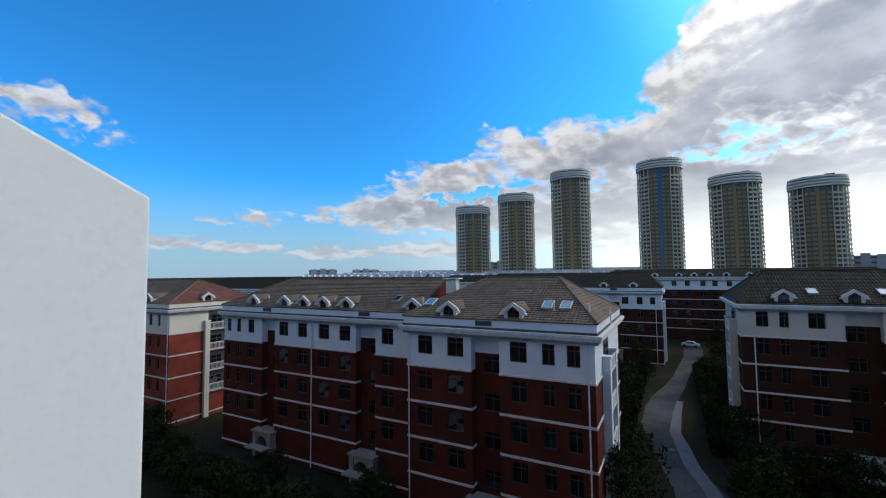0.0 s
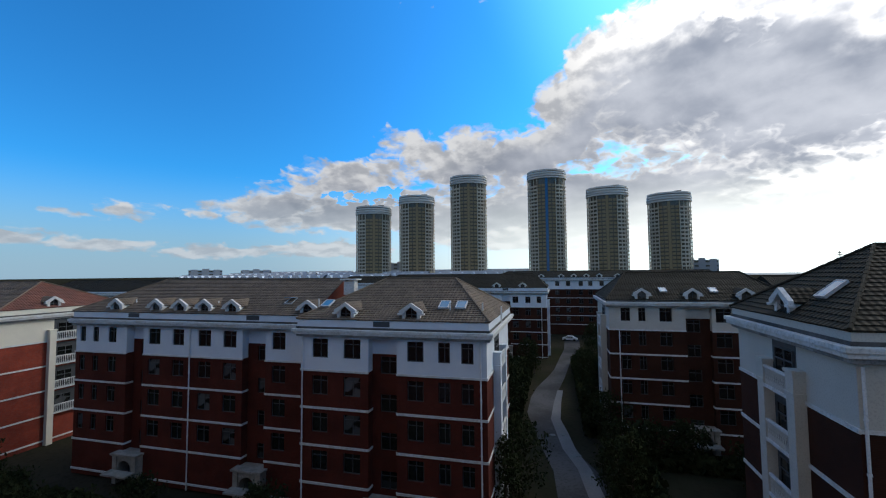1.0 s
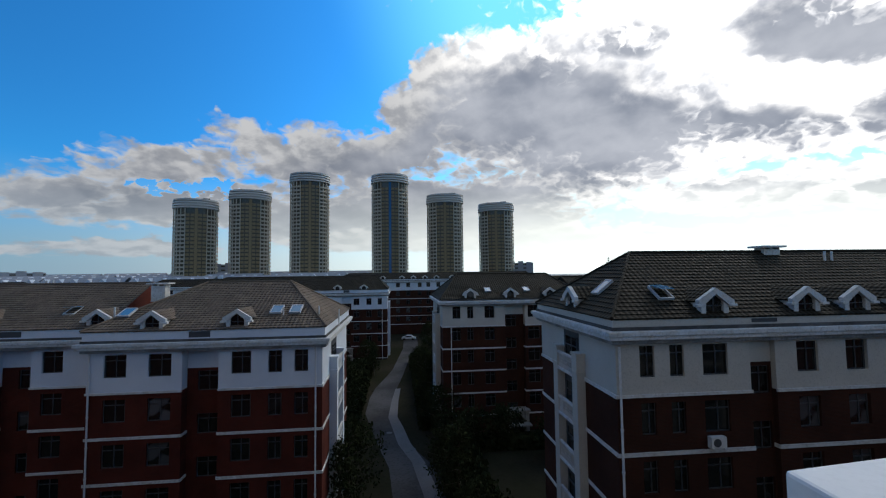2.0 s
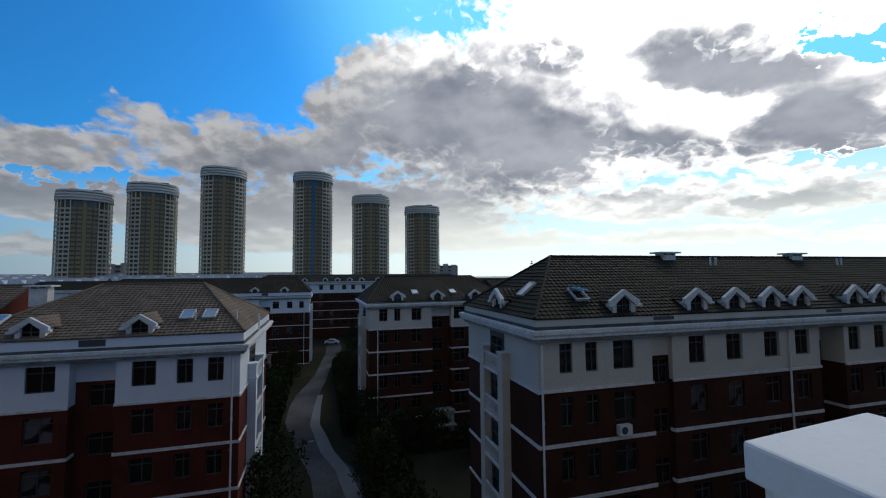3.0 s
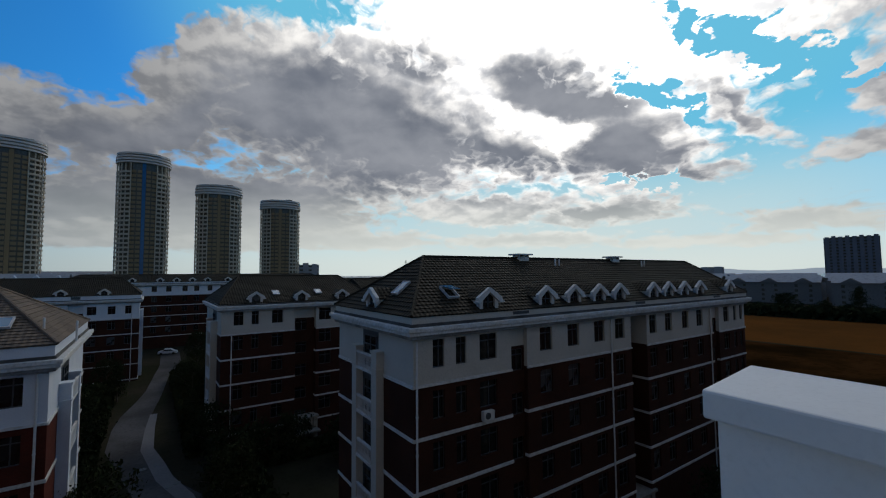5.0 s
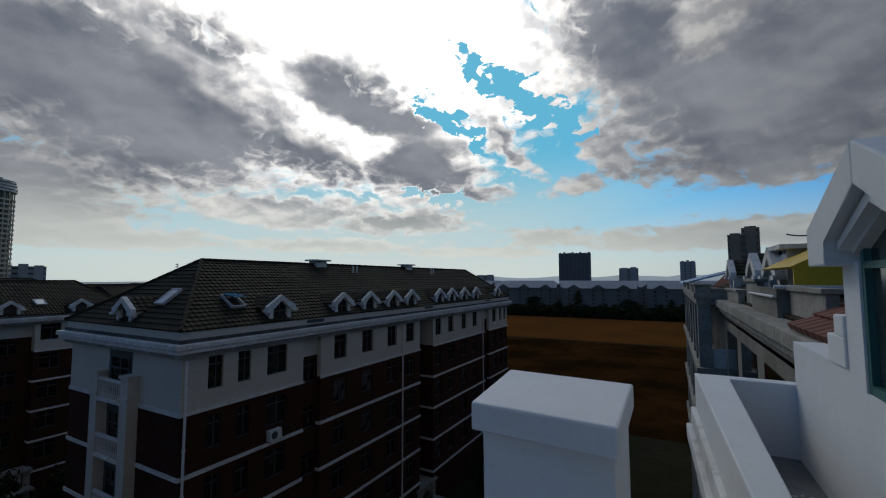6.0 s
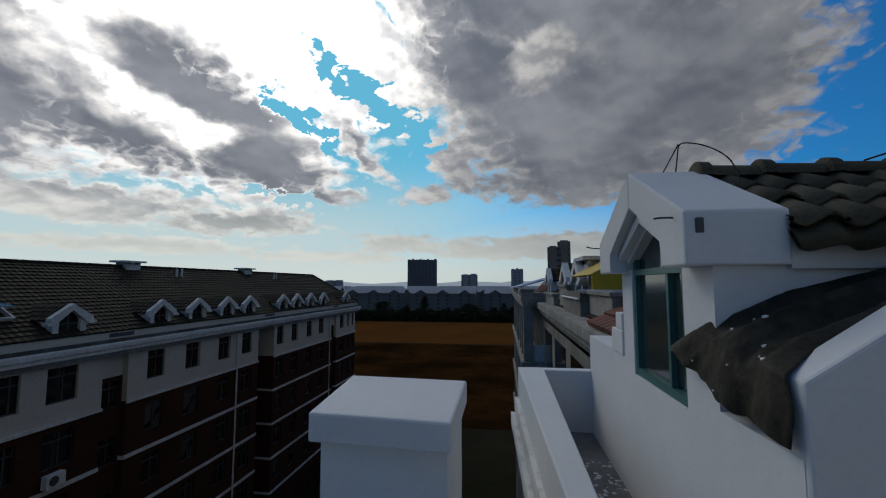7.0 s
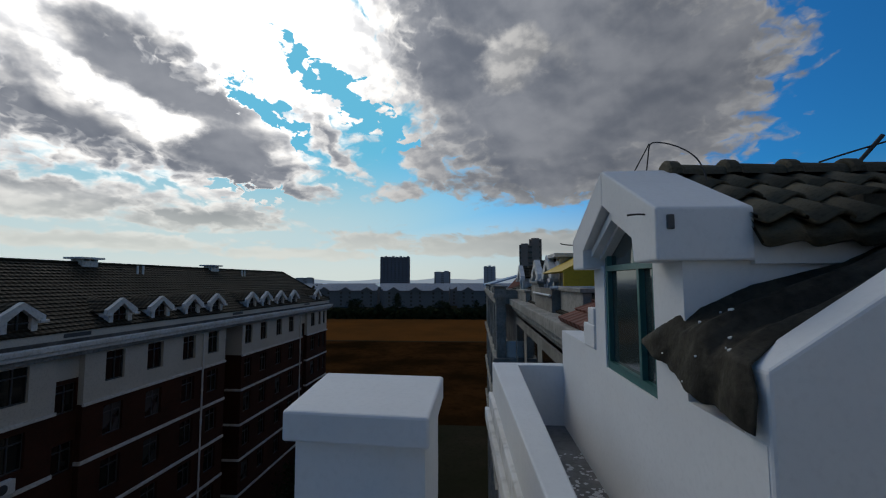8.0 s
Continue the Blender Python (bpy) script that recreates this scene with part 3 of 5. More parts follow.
def skylight(parent, place, open_up=0.0):
    bm = bmesh.new()
    for a in ((-0.42, 0.42, -0.6, -0.52), (-0.42, 0.42, 0.52, 0.6), (-0.42, -0.34, -0.52, 0.52), (0.34, 0.42, -0.52, 0.52)):
        box(bm, *a, 0.0, 0.14)
    ob = part("skylight", bm, M_GREY, parent)
    ob.matrix_local = place
    bm = bmesh.new()
    box(bm, -0.36, 0.36, -0.54, 0.54, 0.09, 0.12)
    pane = part("pane", bm, M_SKYLIGHT, ob)
    if open_up:
        pane.matrix_local = pose(0, 0.5, 0.1, -open_up, 0, 0) @ pose(0, -0.5, 0)


def portal(parent, x, y):
    """The arched white porch before a stair door."""
    bm = bmesh.new()
    w, z0, z1, d = 2.9, GZ, 1.75, 1.5
    arch = [(0.85 * math.cos(t), 0.45 + 0.85 * math.sin(t)) for t in (math.pi * i / 10 for i in range(11))]
    box(bm, x - w / 2, x - 0.95, y - d, y, z0, z1), box(bm, x + 0.95, x + w / 2, y - d, y, z0, z1)
    for (a, b), (c, e) in zip(arch, arch[1:]):
        prism(bm, [(x + a, b), (x + c, e), (x + c, z1), (x + a, z1)], "y", y - d + 0.05, y - d + 0.3)
    box(bm, x - w / 2 - 0.15, x + w / 2 + 0.15, y - d - 0.15, y, z1, z1 + 0.18)
    p = part("porch", bm, M_AGEDTRIM, parent)
    bm = bmesh.new()
    box(bm, x - 1.5, x + 1.5, y - d - 1.1, y - d - 0.01, 0.22, 0.38)
    part("canopy", bm, M_AGEDTRIM, p)
    bm = bmesh.new()
    box(bm, x - 0.9, x + 0.9, y - 0.3, y - 0.2, z0, 0.3)
    part("door", bm, M_FRAME, p)


def balcony_stack(parent, side, x, ya, yb, levels, top, wall=None, out=0.45):
    """Balconies one above another between two piers on an end wall. side: -1 or 1, the way they stand out."""
    xs = sorted((x, x + side * out))
    for y in (ya, yb):
        bm = bmesh.new()
        box(bm, xs[0], xs[1], y - 0.35, y + 0.35, GZ, top)
        box(bm, xs[0] - 0.06, xs[1] + 0.06, y - 0.42, y + 0.42, top, top + 0.14)
        box(bm, xs[0] - 0.05, xs[1] + 0.05, y - 0.40, y + 0.40, top - 1.0, top - 0.9)
        part("pier", bm, M_WHITE if wall is None else wall, parent)
    for z in levels:
        bm = bmesh.new()
        box(bm, xs[0], xs[1] - 0.05, ya + 0.35, yb - 0.35, z - 0.16, z)
        b = part("balcony", bm, M_TRIM, parent)
        e = x + side * (out - 0.1)
        bm = bmesh.new()
        box(bm, e - 0.07, e + 0.07, ya + 0.35, yb - 0.35, z + 0.86, z + 0.98)
        part("handrail", bm, M_TRIM, b)
        bm = bmesh.new()
        rod(bm, (0, 0, 0), (0, 0, 0.4), 0.05, 6, 0.035), rod(bm, (0, 0, 0.4), (0, 0, 0.86), 0.035, 6, 0.05)
        me = mesh_of("baluster", bm, M_TRIM)
        n = int((yb - ya - 0.7) / 0.2)
        for i in range(n):
            shared("baluster", me, b, pose(e, ya + 0.35 + (i + 0.5) * (yb - ya - 0.7) / n, z))
        # dark sheet on the flat wall stands in for the loggia's shaded depth
        bm = bmesh.new()
        box(bm, min(x, x + side * 0.012), max(x, x + side * 0.012), ya + 0.35, yb - 0.35, z, z + 2.55)
        part("loggia", bm, M_FRAME, b)
        put_window(parent, 1.8, 2.0, pose(x + side * 0.1, ya + 0.7 if side > 0 else yb - 0.7, z + 0.05, 0, 0, 90 if side > 0 else -90))


def block(name, label, x0, x1, depth, zc, zw, sh, sections, zr, zridge, roofs, brick=M_BRICK, white=M_WHITE, red_levels=4, detail=2, ends=(0, 0), stack=None, group="apartment blocks", roof_mat=M_ROOF, roof_end=None, sill=1.0):
    """A six-storey block. sections: (u0, u1, y, windows, is_stair); zc, zw: undersides of cornice and white storey; sh: storey height."""
    home = thing(name, Matrix(), label, "building", group)
    yb = min(s[2] for s in sections if not s[4]) + depth
    red, pale = bmesh.new(), bmesh.new()
    places = []
    for u0, u1, y, wins, stair in sections:
        front = lambda u, d, z, y=y: (u, y + d, z)
        wz = zw + (1.35 if stair else 0)
        holes = []
        for a, b in wins:
            for k in range(red_levels + 1):
                if stair:
                    zb, h = zw - 0.25 - sh * k, 1.4
                else:
                    zb, h = zw + sill - sh * k, 1.55
                if zb < GZ + 1.6:
                    continue
                holes.append((a, b, zb, zb + h))
                places.append((b - a, h, (a, y + 0.12, zb)))
        split = lambda lo, hi: [(a, b, max(c, lo), min(d, hi)) for a, b, c, d in holes if d > lo and c < hi]
        wall_sheet(pale, front, u0, u1, wz, zc + 0.3, split(wz, zc + 0.3))
        wall_sheet(red, front, u0, u1, GZ, wz, split(GZ, wz))
    ordered = sorted(sections)
    for s, t in zip(ordered, ordered[1:]):
        if s[2] != t[2]:
            ya, yc = sorted((s[2], t[2]))
            quad(red, (s[1], ya, GZ), (s[1], yc, GZ), (s[1], yc, zw), (s[1], ya, zw))
            quad(pale, (s[1], ya, zw), (s[1], yc, zw), (s[1], yc, zc + 0.3), (s[1], ya, zc + 0.3))
    for x, y in ((x0, ordered[0][2]), (x1, ordered[-1][2])):
        quad(red, (x, y, GZ), (x, yb, GZ), (x, yb, zw), (x, y, zw))
        quad(pale, (x, y, zw), (x, yb, zw), (x, yb, zc + 0.3), (x, y, zc + 0.3))
    quad(red, (x0, yb, GZ), (x1, yb, GZ), (x1, yb, zw), (x0, yb, zw))
    quad(pale, (x0, yb, zw), (x1, yb, zw), (x1, yb, zc + 0.3), (x0, yb, zc + 0.3))
    part("brick_wall", red, brick, home, "dark red brick wall")
    part("rendered_wall", pale, white, home, "white rendered top storey")
    for w, h, p in places:
        put_window(home, w, h, pose(*p))
    for u0, u1, y, wins, stair in sections:
        if stair:
            main = min(t[2] for t in sections if not t[4] and min(abs(t[0] - u1), abs(t[1] - u0)) < 0.1)
            bm = bmesh.new()
            m = (u0 + u1) / 2
            box(bm, m - 0.7, m + 0.7, main - 0.235, main - 0.2, zc + 0.92, zr - 0.12)
            part("vent_slot", bm, M_FRAME, home)
            for k in range(1, red_levels + 1):
                for x, d in ((u0, 0.06), (u1, -0.06)):
                    bm = bmesh.new()
                    box(bm, min(x, x + d), max(x, x + d), main, y - 0.02, zw - sh * k - 0.13, zw - sh * k + 0.05)
                    part("string_course", bm, M_TRIM, home)
    # string courses
    for u0, u1, y, wins, stair in sections:
        if stair:
            continue
        for k in range(red_levels + 1):
            z = zw - sh * k
            tall = 0.13 if k else 0.10
            bm = bmesh.new()
            box(bm, u0 - 0.02, u1 + 0.02, y - (0.07 if k else 0.1), y + 0.02, z - tall, z + tall * 0.4)
            part("string_course", bm, M_TRIM, home)
    for x, s in ((x0, -1), (x1, 1)):
        y = ordered[0][2] if s < 0 else ordered[-1][2]
        for k in range(red_levels + 1):
            z = zw - sh * k
            bm = bmesh.new()
            xs = sorted((x - s * 0.02, x + s * 0.07))
            box(bm, xs[0], xs[1], y - 0.05, yb, z - 0.13, z + 0.05)
            part("string_course", bm, M_TRIM, home)
    # cornice, gutter wall and roof over each main volume
    for rx0, rx1, ry, run0, run1, *top in roofs:
        o = 0.6
        # dark tone holds stains and the painted shadow under the eave
        bm = bmesh.new()
        box(bm, rx0 - o * 0.5, rx1 + o * 0.5, ry - o * 0.5, yb + o * 0.5, zc, zc + 0.22)
        part("bed_moulding", bm, M_STAIN_SHADOW, home, bevel=0.03)
        bm = bmesh.new()
        box(bm, rx0 - o * 0.85, rx1 + o * 0.85, ry - o * 0.85, yb + o * 0.85, zc + 0.22, zc + 0.42)
        part("cornice", bm, M_TRIM, home, bevel=0.03)
        bm = bmesh.new()
        box(bm, rx0 - o, rx1 + o, ry - o, yb + o, zc + 0.42, zc + 0.66)
        part("gutter_edge", bm, M_TRIM, home, bevel=0.03)
        # grimy strip, also darkened to draw the shadow gap above the cornice
        bm = bmesh.new()
        box(bm, rx0 - 0.30, rx1 + 0.30, ry - 0.30, yb + 0.30, zc + 0.664, zc + 0.83)
        part("gutter", bm, M_GRIME_SHADE, home)
        bm = bmesh.new()
        box(bm, rx0 - 0.22, rx1 + 0.22, ry - 0.22, yb + 0.22, zc + 0.66, zr)
        part("parapet", bm, white, home)
        hip_roof(home, rx0 - 0.3, rx1 + 0.3, ry - 0.3, yb + 0.3, zr, top[0] if top else zridge, run0, run1, roof_mat, roof_end)
    if stack:
        for side, x, ya, yc, out in stack:
            balcony_stack(home, side, x, ya, yc, [zw + 0.1 - sh * k for k in range(0, red_levels + 1) if zw - sh * k > GZ + 1], zw + 1.25, white, out)
    return home


def pipe(home, x, y, z0, z1):
    bm = bmesh.new()
    rod(bm, (x, y - 0.1, z0), (x, y - 0.1, z1), 0.06, 8)
    for z in np.arange(z0 + 1, z1, 2.0):
        rod(bm, (x, y - 0.1, z), (x, y - 0.1, z + 0.08), 0.085, 8)
    part("downpipe", bm, M_PIPE, home)


def chimney(home, x, y, z):
    bm = bmesh.new()
    box(bm, x - 0.55, x + 0.55, y - 0.4, y + 0.4, z - 1.0, z + 0.30)
    c = part("chimney", bm, M_TRIM, home)
    bm = bmesh.new()
    for dx in (-0.5, 0.0, 0.5):
        box(bm, x + dx - 0.06, x + dx + 0.06, y - 0.38, y + 0.38, z + 0.30, z + 0.42)
    box(bm, x - 0.85, x + 0.85, y - 0.6, y + 0.6, z + 0.42, z + 0.54)
    part("chimney_cap", bm, M_TRIM, c)


def vent_pair(home, x, y, z):
    for dx in (0, 0.5):
        bm = bmesh.new()
        rod(bm, (x + dx, y, z - 0.3), (x + dx, y, z + 0.75), 0.07, 8)
        part("vent_pipe", bm, M_PIPE, home)


def aircon(home, x, y, z):
    bm = bmesh.new()
    box(bm, x - 0.4, x + 0.4, y - 0.36, y - 0.06, z, z + 0.55)
    a = part("air_conditioner", bm, M_METAL, home, "pale grey outdoor air-conditioning unit", bevel=0.02)
    bm = bmesh.new()
    rod(bm, (x - 0.1, y - 0.375, z + 0.28), (x - 0.1, y - 0.36, z + 0.28), 0.2, 16)
    part("grille", bm, M_FRAME, a)
    bm = bmesh.new()
    for dx in (-0.3, 0.3):
        box(bm, x + dx - 0.02, x + dx + 0.02, y - 0.4, y, z - 0.05, z)
    part("bracket", bm, M_METAL, a)


# block A: opposite, with a forward wing
A = block("apartment_block", "long red brick block with forward wing and white top storey", -48.9, -4.6, 14.5, 14.3, 11.57, 3.0, [
    (-20.2, -14.1, 31.0, [(-19.15, -17.7), (-16.3, -14.8)], False), (-14.1, -11.7, 31.8, [(-13.4, -12.0)], True),
    (-11.7, -4.6, 31.0, [(-10.85, -9.5), (-8.35, -7.4), (-6.55, -5.6)], False),
    (-48.9, -42.0, 33.4, [(-48.4, -47.6), (-46.6, -45.8), (-44.5, -43.4)], False), (-42.0, -39.8, 34.2, [(-41.0, -40.0)], True),
    (-39.8, -28.0, 33.4, [(-39.2, -37.7), (-36.2, -34.8), (-33.1, -31.6), (-30.2, -28.7)], False), (-28.0, -25.5, 34.2, [(-26.9, -25.7)], True),
    (-25.5, -20.2, 33.4, [(-24.8, -23.4)], False)], 15.75, 18.9, [(-48.9, -20.9, 33.4, 5.5, 0.0), (-20.2, -4.6, 31.0, 5.0, 4.3)],
    stack=[(1, -4.6, 34.6, 38.4, 0.6)], roof_mat=M_ROOF)
for x in (-16.15, -10.5):
    put_dormer(A, pose(x, 31.0, 15.62), True)
for x in (-43.6, -38.4, -35.4, -32.5, -29.3, -21.2):
    put_dormer(A, pose(x, 33.4, 15.62), True)
tilt = math.degrees(math.atan2(3.15, 7.3))
for x, y in ((-8.3, 33.0), (-6.9, 33.0), (-18.9, 33.0)):
    skylight(A, pose(x, y, 15.75 + (y - 30.7) * 3.15 / 7.3 + 0.06, tilt, 0, 0))
skylight(A, pose(-24.2, 35.4, 15.75 + 2.3 * 3.15 / 7.3 + 0.06, tilt, 0, 0), 25)
for x, y in ((-5.05, 31.0), (-20.0, 31.0), (-34.0, 33.4)):
    pipe(A, x, y, GZ, 14.3)
portal(A, -40.9, 34.1), portal(A, -26.7, 34.1), portal(A, -12.9, 31.7)
vent_pair(A, -29.5, 39.8, 18.5)
chimney(A, -19.0, 37.5, 18.4)
for x, y, z in ((-7.7, 32.4, 16.7), (-5.2, 33.0, 16.7), (-3.9, 34.5, 16.3), (-19.9, 33.2, 16.9), (-38.2, 34.6, 16.4), (-31.9, 34.6, 16.5), (-42.6, 34.8, 16.6)):
    bm = bmesh.new()
    rod(bm, (x, y, z - 0.9), (x, y, z + 0.35), 0.06, 8)
    part("vent_pipe", bm, M_PIPE, A)

A.location = (0.04, 0.03, 0.17)

# block B: nearest, with its long side across the lane
B = block("apartment_block", "red brick block with weathered white top storey, dark tiled roof", 11.2, 53.0, 10.9, 16.12, 13.61, 2.78, [
    (11.2, 18.3, 19.5, [(12.43, 13.2), (14.0, 14.75), (15.75, 17.1)], False), (18.3, 19.7, 19.8, [(18.45, 19.6)], True),
    (19.7, 31.4, 19.5, [(20.9, 22.1), (23.7, 24.95), (26.7, 27.95), (29.3, 30.55)], False), (31.4, 33.7, 20.9, [(31.9, 33.2)], True),
    (33.7, 45.5, 19.5, [(34.15, 35.25), (36.65, 37.8), (39.6, 40.75), (42.3, 43.5)], False), (45.5, 46.9, 19.8, [(45.7, 46.8)], True),
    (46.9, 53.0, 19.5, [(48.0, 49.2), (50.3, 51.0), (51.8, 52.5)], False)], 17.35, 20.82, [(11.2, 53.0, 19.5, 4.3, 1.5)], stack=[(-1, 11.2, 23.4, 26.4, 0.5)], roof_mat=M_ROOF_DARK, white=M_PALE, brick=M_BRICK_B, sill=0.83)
for x in (16.5, 21.6, 24.5, 27.4, 30.0, 34.9, 37.4, 40.2, 43.2, 49.6):
    put_dormer(B, pose(x, 19.45, 17.3))
put_dormer(B, pose(11.15, 24.75, 17.3, 0, 0, -90))
for x, y in ((11.35, 19.5), (28.65, 19.5), (44.9, 19.5)):
    pipe(B, x, y, GZ, 16.0)
for x in (24.75, 37.5):
    chimney(B, x, 25.0, 20.68)
vent_pair(B, 27.7, 23.9, 20.05), vent_pair(B, 40.8, 23.9, 20.05)
slope = 3.47 / 5.75
skylight(B, pose(14.55, 20.9, 17.35 + 1.7 * slope + 0.08, math.degrees(math.atan(slope)), 0, 0), 22)
skylight(B, pose(12.5, 23.2, 17.35 + 1.6 * 3.47 / 4.3 + 0.08, 0, -38.9, 0) @ pose(0, 0, 0, 0, 0, -90))
aircon(B, 16.15, 19.5, 11.0)
portal(B, 19.0, 20.1), portal(B, 32.5, 20.9)

B.location, B.rotation_euler = (0.0, 0.03, -0.07), (0, 0, -0.0105)

# block C: past the far end of A; its end wall's sunlight is put into the brick
C = block("apartment_block", "red brick block with cream top storey, its end wall's sunlight put into the brick colour", -96.0, -60.5, 14.0, 14.3, 11.6, 3.0, [
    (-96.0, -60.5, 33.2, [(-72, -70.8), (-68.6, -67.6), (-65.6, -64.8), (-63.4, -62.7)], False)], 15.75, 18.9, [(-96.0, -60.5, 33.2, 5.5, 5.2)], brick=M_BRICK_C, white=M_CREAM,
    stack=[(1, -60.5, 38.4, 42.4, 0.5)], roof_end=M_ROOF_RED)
put_dormer(C, pose(-60.4, 38.6, 15.65, 0, 0, 90), True)
for x in (-66.0, -70.0):
    put_dormer(C, pose(x, 33.2, 15.65), True)
pipe(C, -60.7, 33.2, GZ, 14.3)

# block D: beyond the lane behind B
D = block("apartment_block", "red brick block with white top storey behind the lane", 6.2, 46.0, 14.0, 15.4, 12.75, 2.85, [
    (6.2, 14.5, 54.5, [(7.5, 8.55), (9.45, 10.25), (11.75, 13.1)], False), (14.5, 17.2, 55.2, [(14.8, 16.2)], True),
    (17.2, 29.0, 54.5, [(17.6, 19.2), (21.2, 22.4), (24.8, 26.0)], False), (29.0, 31.0, 55.2, [(29.3, 30.6)], True), (31.0, 46.0, 54.5, [(33, 34.2), (36, 37.2), (39, 40.2), (43, 44.2)], False)],
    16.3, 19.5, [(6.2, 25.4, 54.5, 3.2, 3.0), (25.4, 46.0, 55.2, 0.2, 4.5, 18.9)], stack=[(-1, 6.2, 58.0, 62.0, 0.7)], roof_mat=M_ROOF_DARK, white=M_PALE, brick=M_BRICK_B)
for x in (9.9, 15.3, 20.7, 25.0):
    put_dormer(D, pose(x, 54.4, 16.2))
pipe(D, 7.3, 54.5, GZ, 12.6)
portal(D, 15.8, 55.2)
slope_d = 3.2 / 7.3
for x in (12.6, 18.0):
    skylight(D, pose(x, 56.4, 16.3 + 2.2 * slope_d + 0.08, math.degrees(math.atan(slope_d)), 0, 0))

D.location = (0.48, -0.07, -0.07)

# blocks E and F: farther along the lane
E_ = block("apartment_block", "red brick block farther along the lane with white top storey", -46.0, -1.6, 14.0, 14.3, 11.2, 2.95, [
    (-46.0, -12.5, 104, [(-40, -38.6), (-34, -32.6), (-28, -26.6), (-22, -20.6), (-16, -14.8)], False), (-12.5, -10.2, 104.7, [(-12.1, -10.6)], True),
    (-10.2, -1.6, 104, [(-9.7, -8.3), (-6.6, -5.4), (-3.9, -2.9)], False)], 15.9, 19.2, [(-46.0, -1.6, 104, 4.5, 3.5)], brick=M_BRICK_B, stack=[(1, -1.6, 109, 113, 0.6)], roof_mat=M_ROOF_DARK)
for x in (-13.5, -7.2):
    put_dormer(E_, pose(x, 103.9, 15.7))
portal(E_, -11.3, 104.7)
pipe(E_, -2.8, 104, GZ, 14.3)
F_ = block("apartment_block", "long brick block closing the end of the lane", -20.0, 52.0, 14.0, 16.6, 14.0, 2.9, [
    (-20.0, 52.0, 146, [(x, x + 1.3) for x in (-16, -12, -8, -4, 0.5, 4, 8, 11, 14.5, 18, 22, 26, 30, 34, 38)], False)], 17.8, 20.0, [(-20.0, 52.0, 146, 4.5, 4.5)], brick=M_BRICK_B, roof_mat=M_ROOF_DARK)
for x in (-14, -9, -4, 2.5, 6.5, 10.5, 14.5, 20, 24, 30):
    put_dormer(F_, pose(x, 145.9, 17.6))


# ---- far towers ----
def tower(az, el, wide, glass=False, label="tall rounded residential tower with stacked balconies"):
    dist = 31.0 / wide
    az -= math.degrees(wide / 2)
    x, y = 0.5 + dist * math.sin(radians(az)), -0.25 + dist * math.cos(radians(az))
    top = 19.58 + dist * math.tan(radians(el))
    face = -az
    home = thing("residential_tower", pose(x, y, GZ, 0, 0, face), label, "tower", "towers on the skyline")
    h = top - GZ
    ra, rb = 15.5, 13.0

    def ring(bm, k, z0, z1, n=40):
        pts = [(ra * k * math.cos(t), rb * k * math.sin(t)) for t in (2 * math.pi * i / n for i in range(n))]
        prism(bm, pts, "z", z0, z1)
    bm = bmesh.new()
    ring(bm, 0.90, 0, h - 6)
    part("core", bm, M_TWIN, home)
    floors = int((h - 8) / 3.0)
    # sills and balconies, floor by floor, in stacks round the plan
    for lo, hi, mat, nm in ((0, 26, M_TOWER, "balcony"), (32, 60, M_TOWER, "balcony"), (61, 72, M_OCHRE, "ochre_bay"), (75, 85, M_OCHRE, "ochre_bay"), (86, 94, M_TBLUE if glass else M_OCHRE, "stair_strip"),
                            (95, 105, M_OCHRE, "ochre_bay"), (108, 119, M_OCHRE, "ochre_bay"), (120, 148, M_TOWER, "balcony"), (154, 180, M_TOWER, "balcony")):
        bm = bmesh.new()
        a0, a1 = radians(180 + lo), radians(180 + hi)
        solid = nm in ("stair_wall", "stair_strip")
        k = 0.935 if nm == "ochre_bay" else (0.93 if solid else 1.0)
        turns = [a0 + (a1 - a0) * i / 6 for i in range(7)]
        outline = [(ra * k * math.cos(t), rb * k * math.sin(t)) for t in turns] + [(ra * 0.88 * math.cos(t), rb * 0.88 * math.sin(t)) for t in reversed(turns)]
        prism(bm, outline, "z", 0, h - 7 if solid else (1.15 if nm == "balcony" else 1.9))
        if solid:
            part(nm, bm, mat, home)
        else:
            me = mesh_of(nm, bm, mat)
            for f in range(floors):
                shared(nm, me, home, pose(0, 0, f * 3.0))
    for i in range(0, 11):
        t = radians(180 + (4, 13, 25, 35, 48, 61, 119, 132, 145, 155, 167)[i])
        bm = bmesh.new()
        rod(bm, (ra * 0.97 * math.cos(t), rb * 0.97 * math.sin(t), 0), (ra * 0.97 * math.cos(t), rb * 0.97 * math.sin(t), h - 6), 0.34, 6)
        part("rib", bm, M_TOWER, home)
    bm = bmesh.new()
    for z0, z1, k in ((h - 7, h - 6, 1.03), (h - 5.2, h - 4.0, 1.03), (h - 3.2, h - 2.0, 1.02), (h - 1.2, h, 1.0)):
        ring(bm, k, z0, z1)
    ring(bm, 0.88, h - 6, h - 2.4)
    part("crown", bm, M_CROWN, home, "pale banded crown")
    bm = bmesh.new()
    box(bm, -8, 8, -5, 5, h, h + 1.3), box(bm, 4, 9, -4, 4, h + 1.2, h + 1.9)
    part("plant_room", bm, M_TWIN, home)


for az, el, wide, glass in ((-21.85, 8.85, 0.082, False), (-15.95, 10.3, 0.0843, False), (-8.8, 12.85, 0.0868, False), (1.65, 13.1, 0.0866, True), (9.15, 10.5, 0.0868, False), (15.97, 9.2, 0.0824, False)):
    tower(az, el, wide, glass)


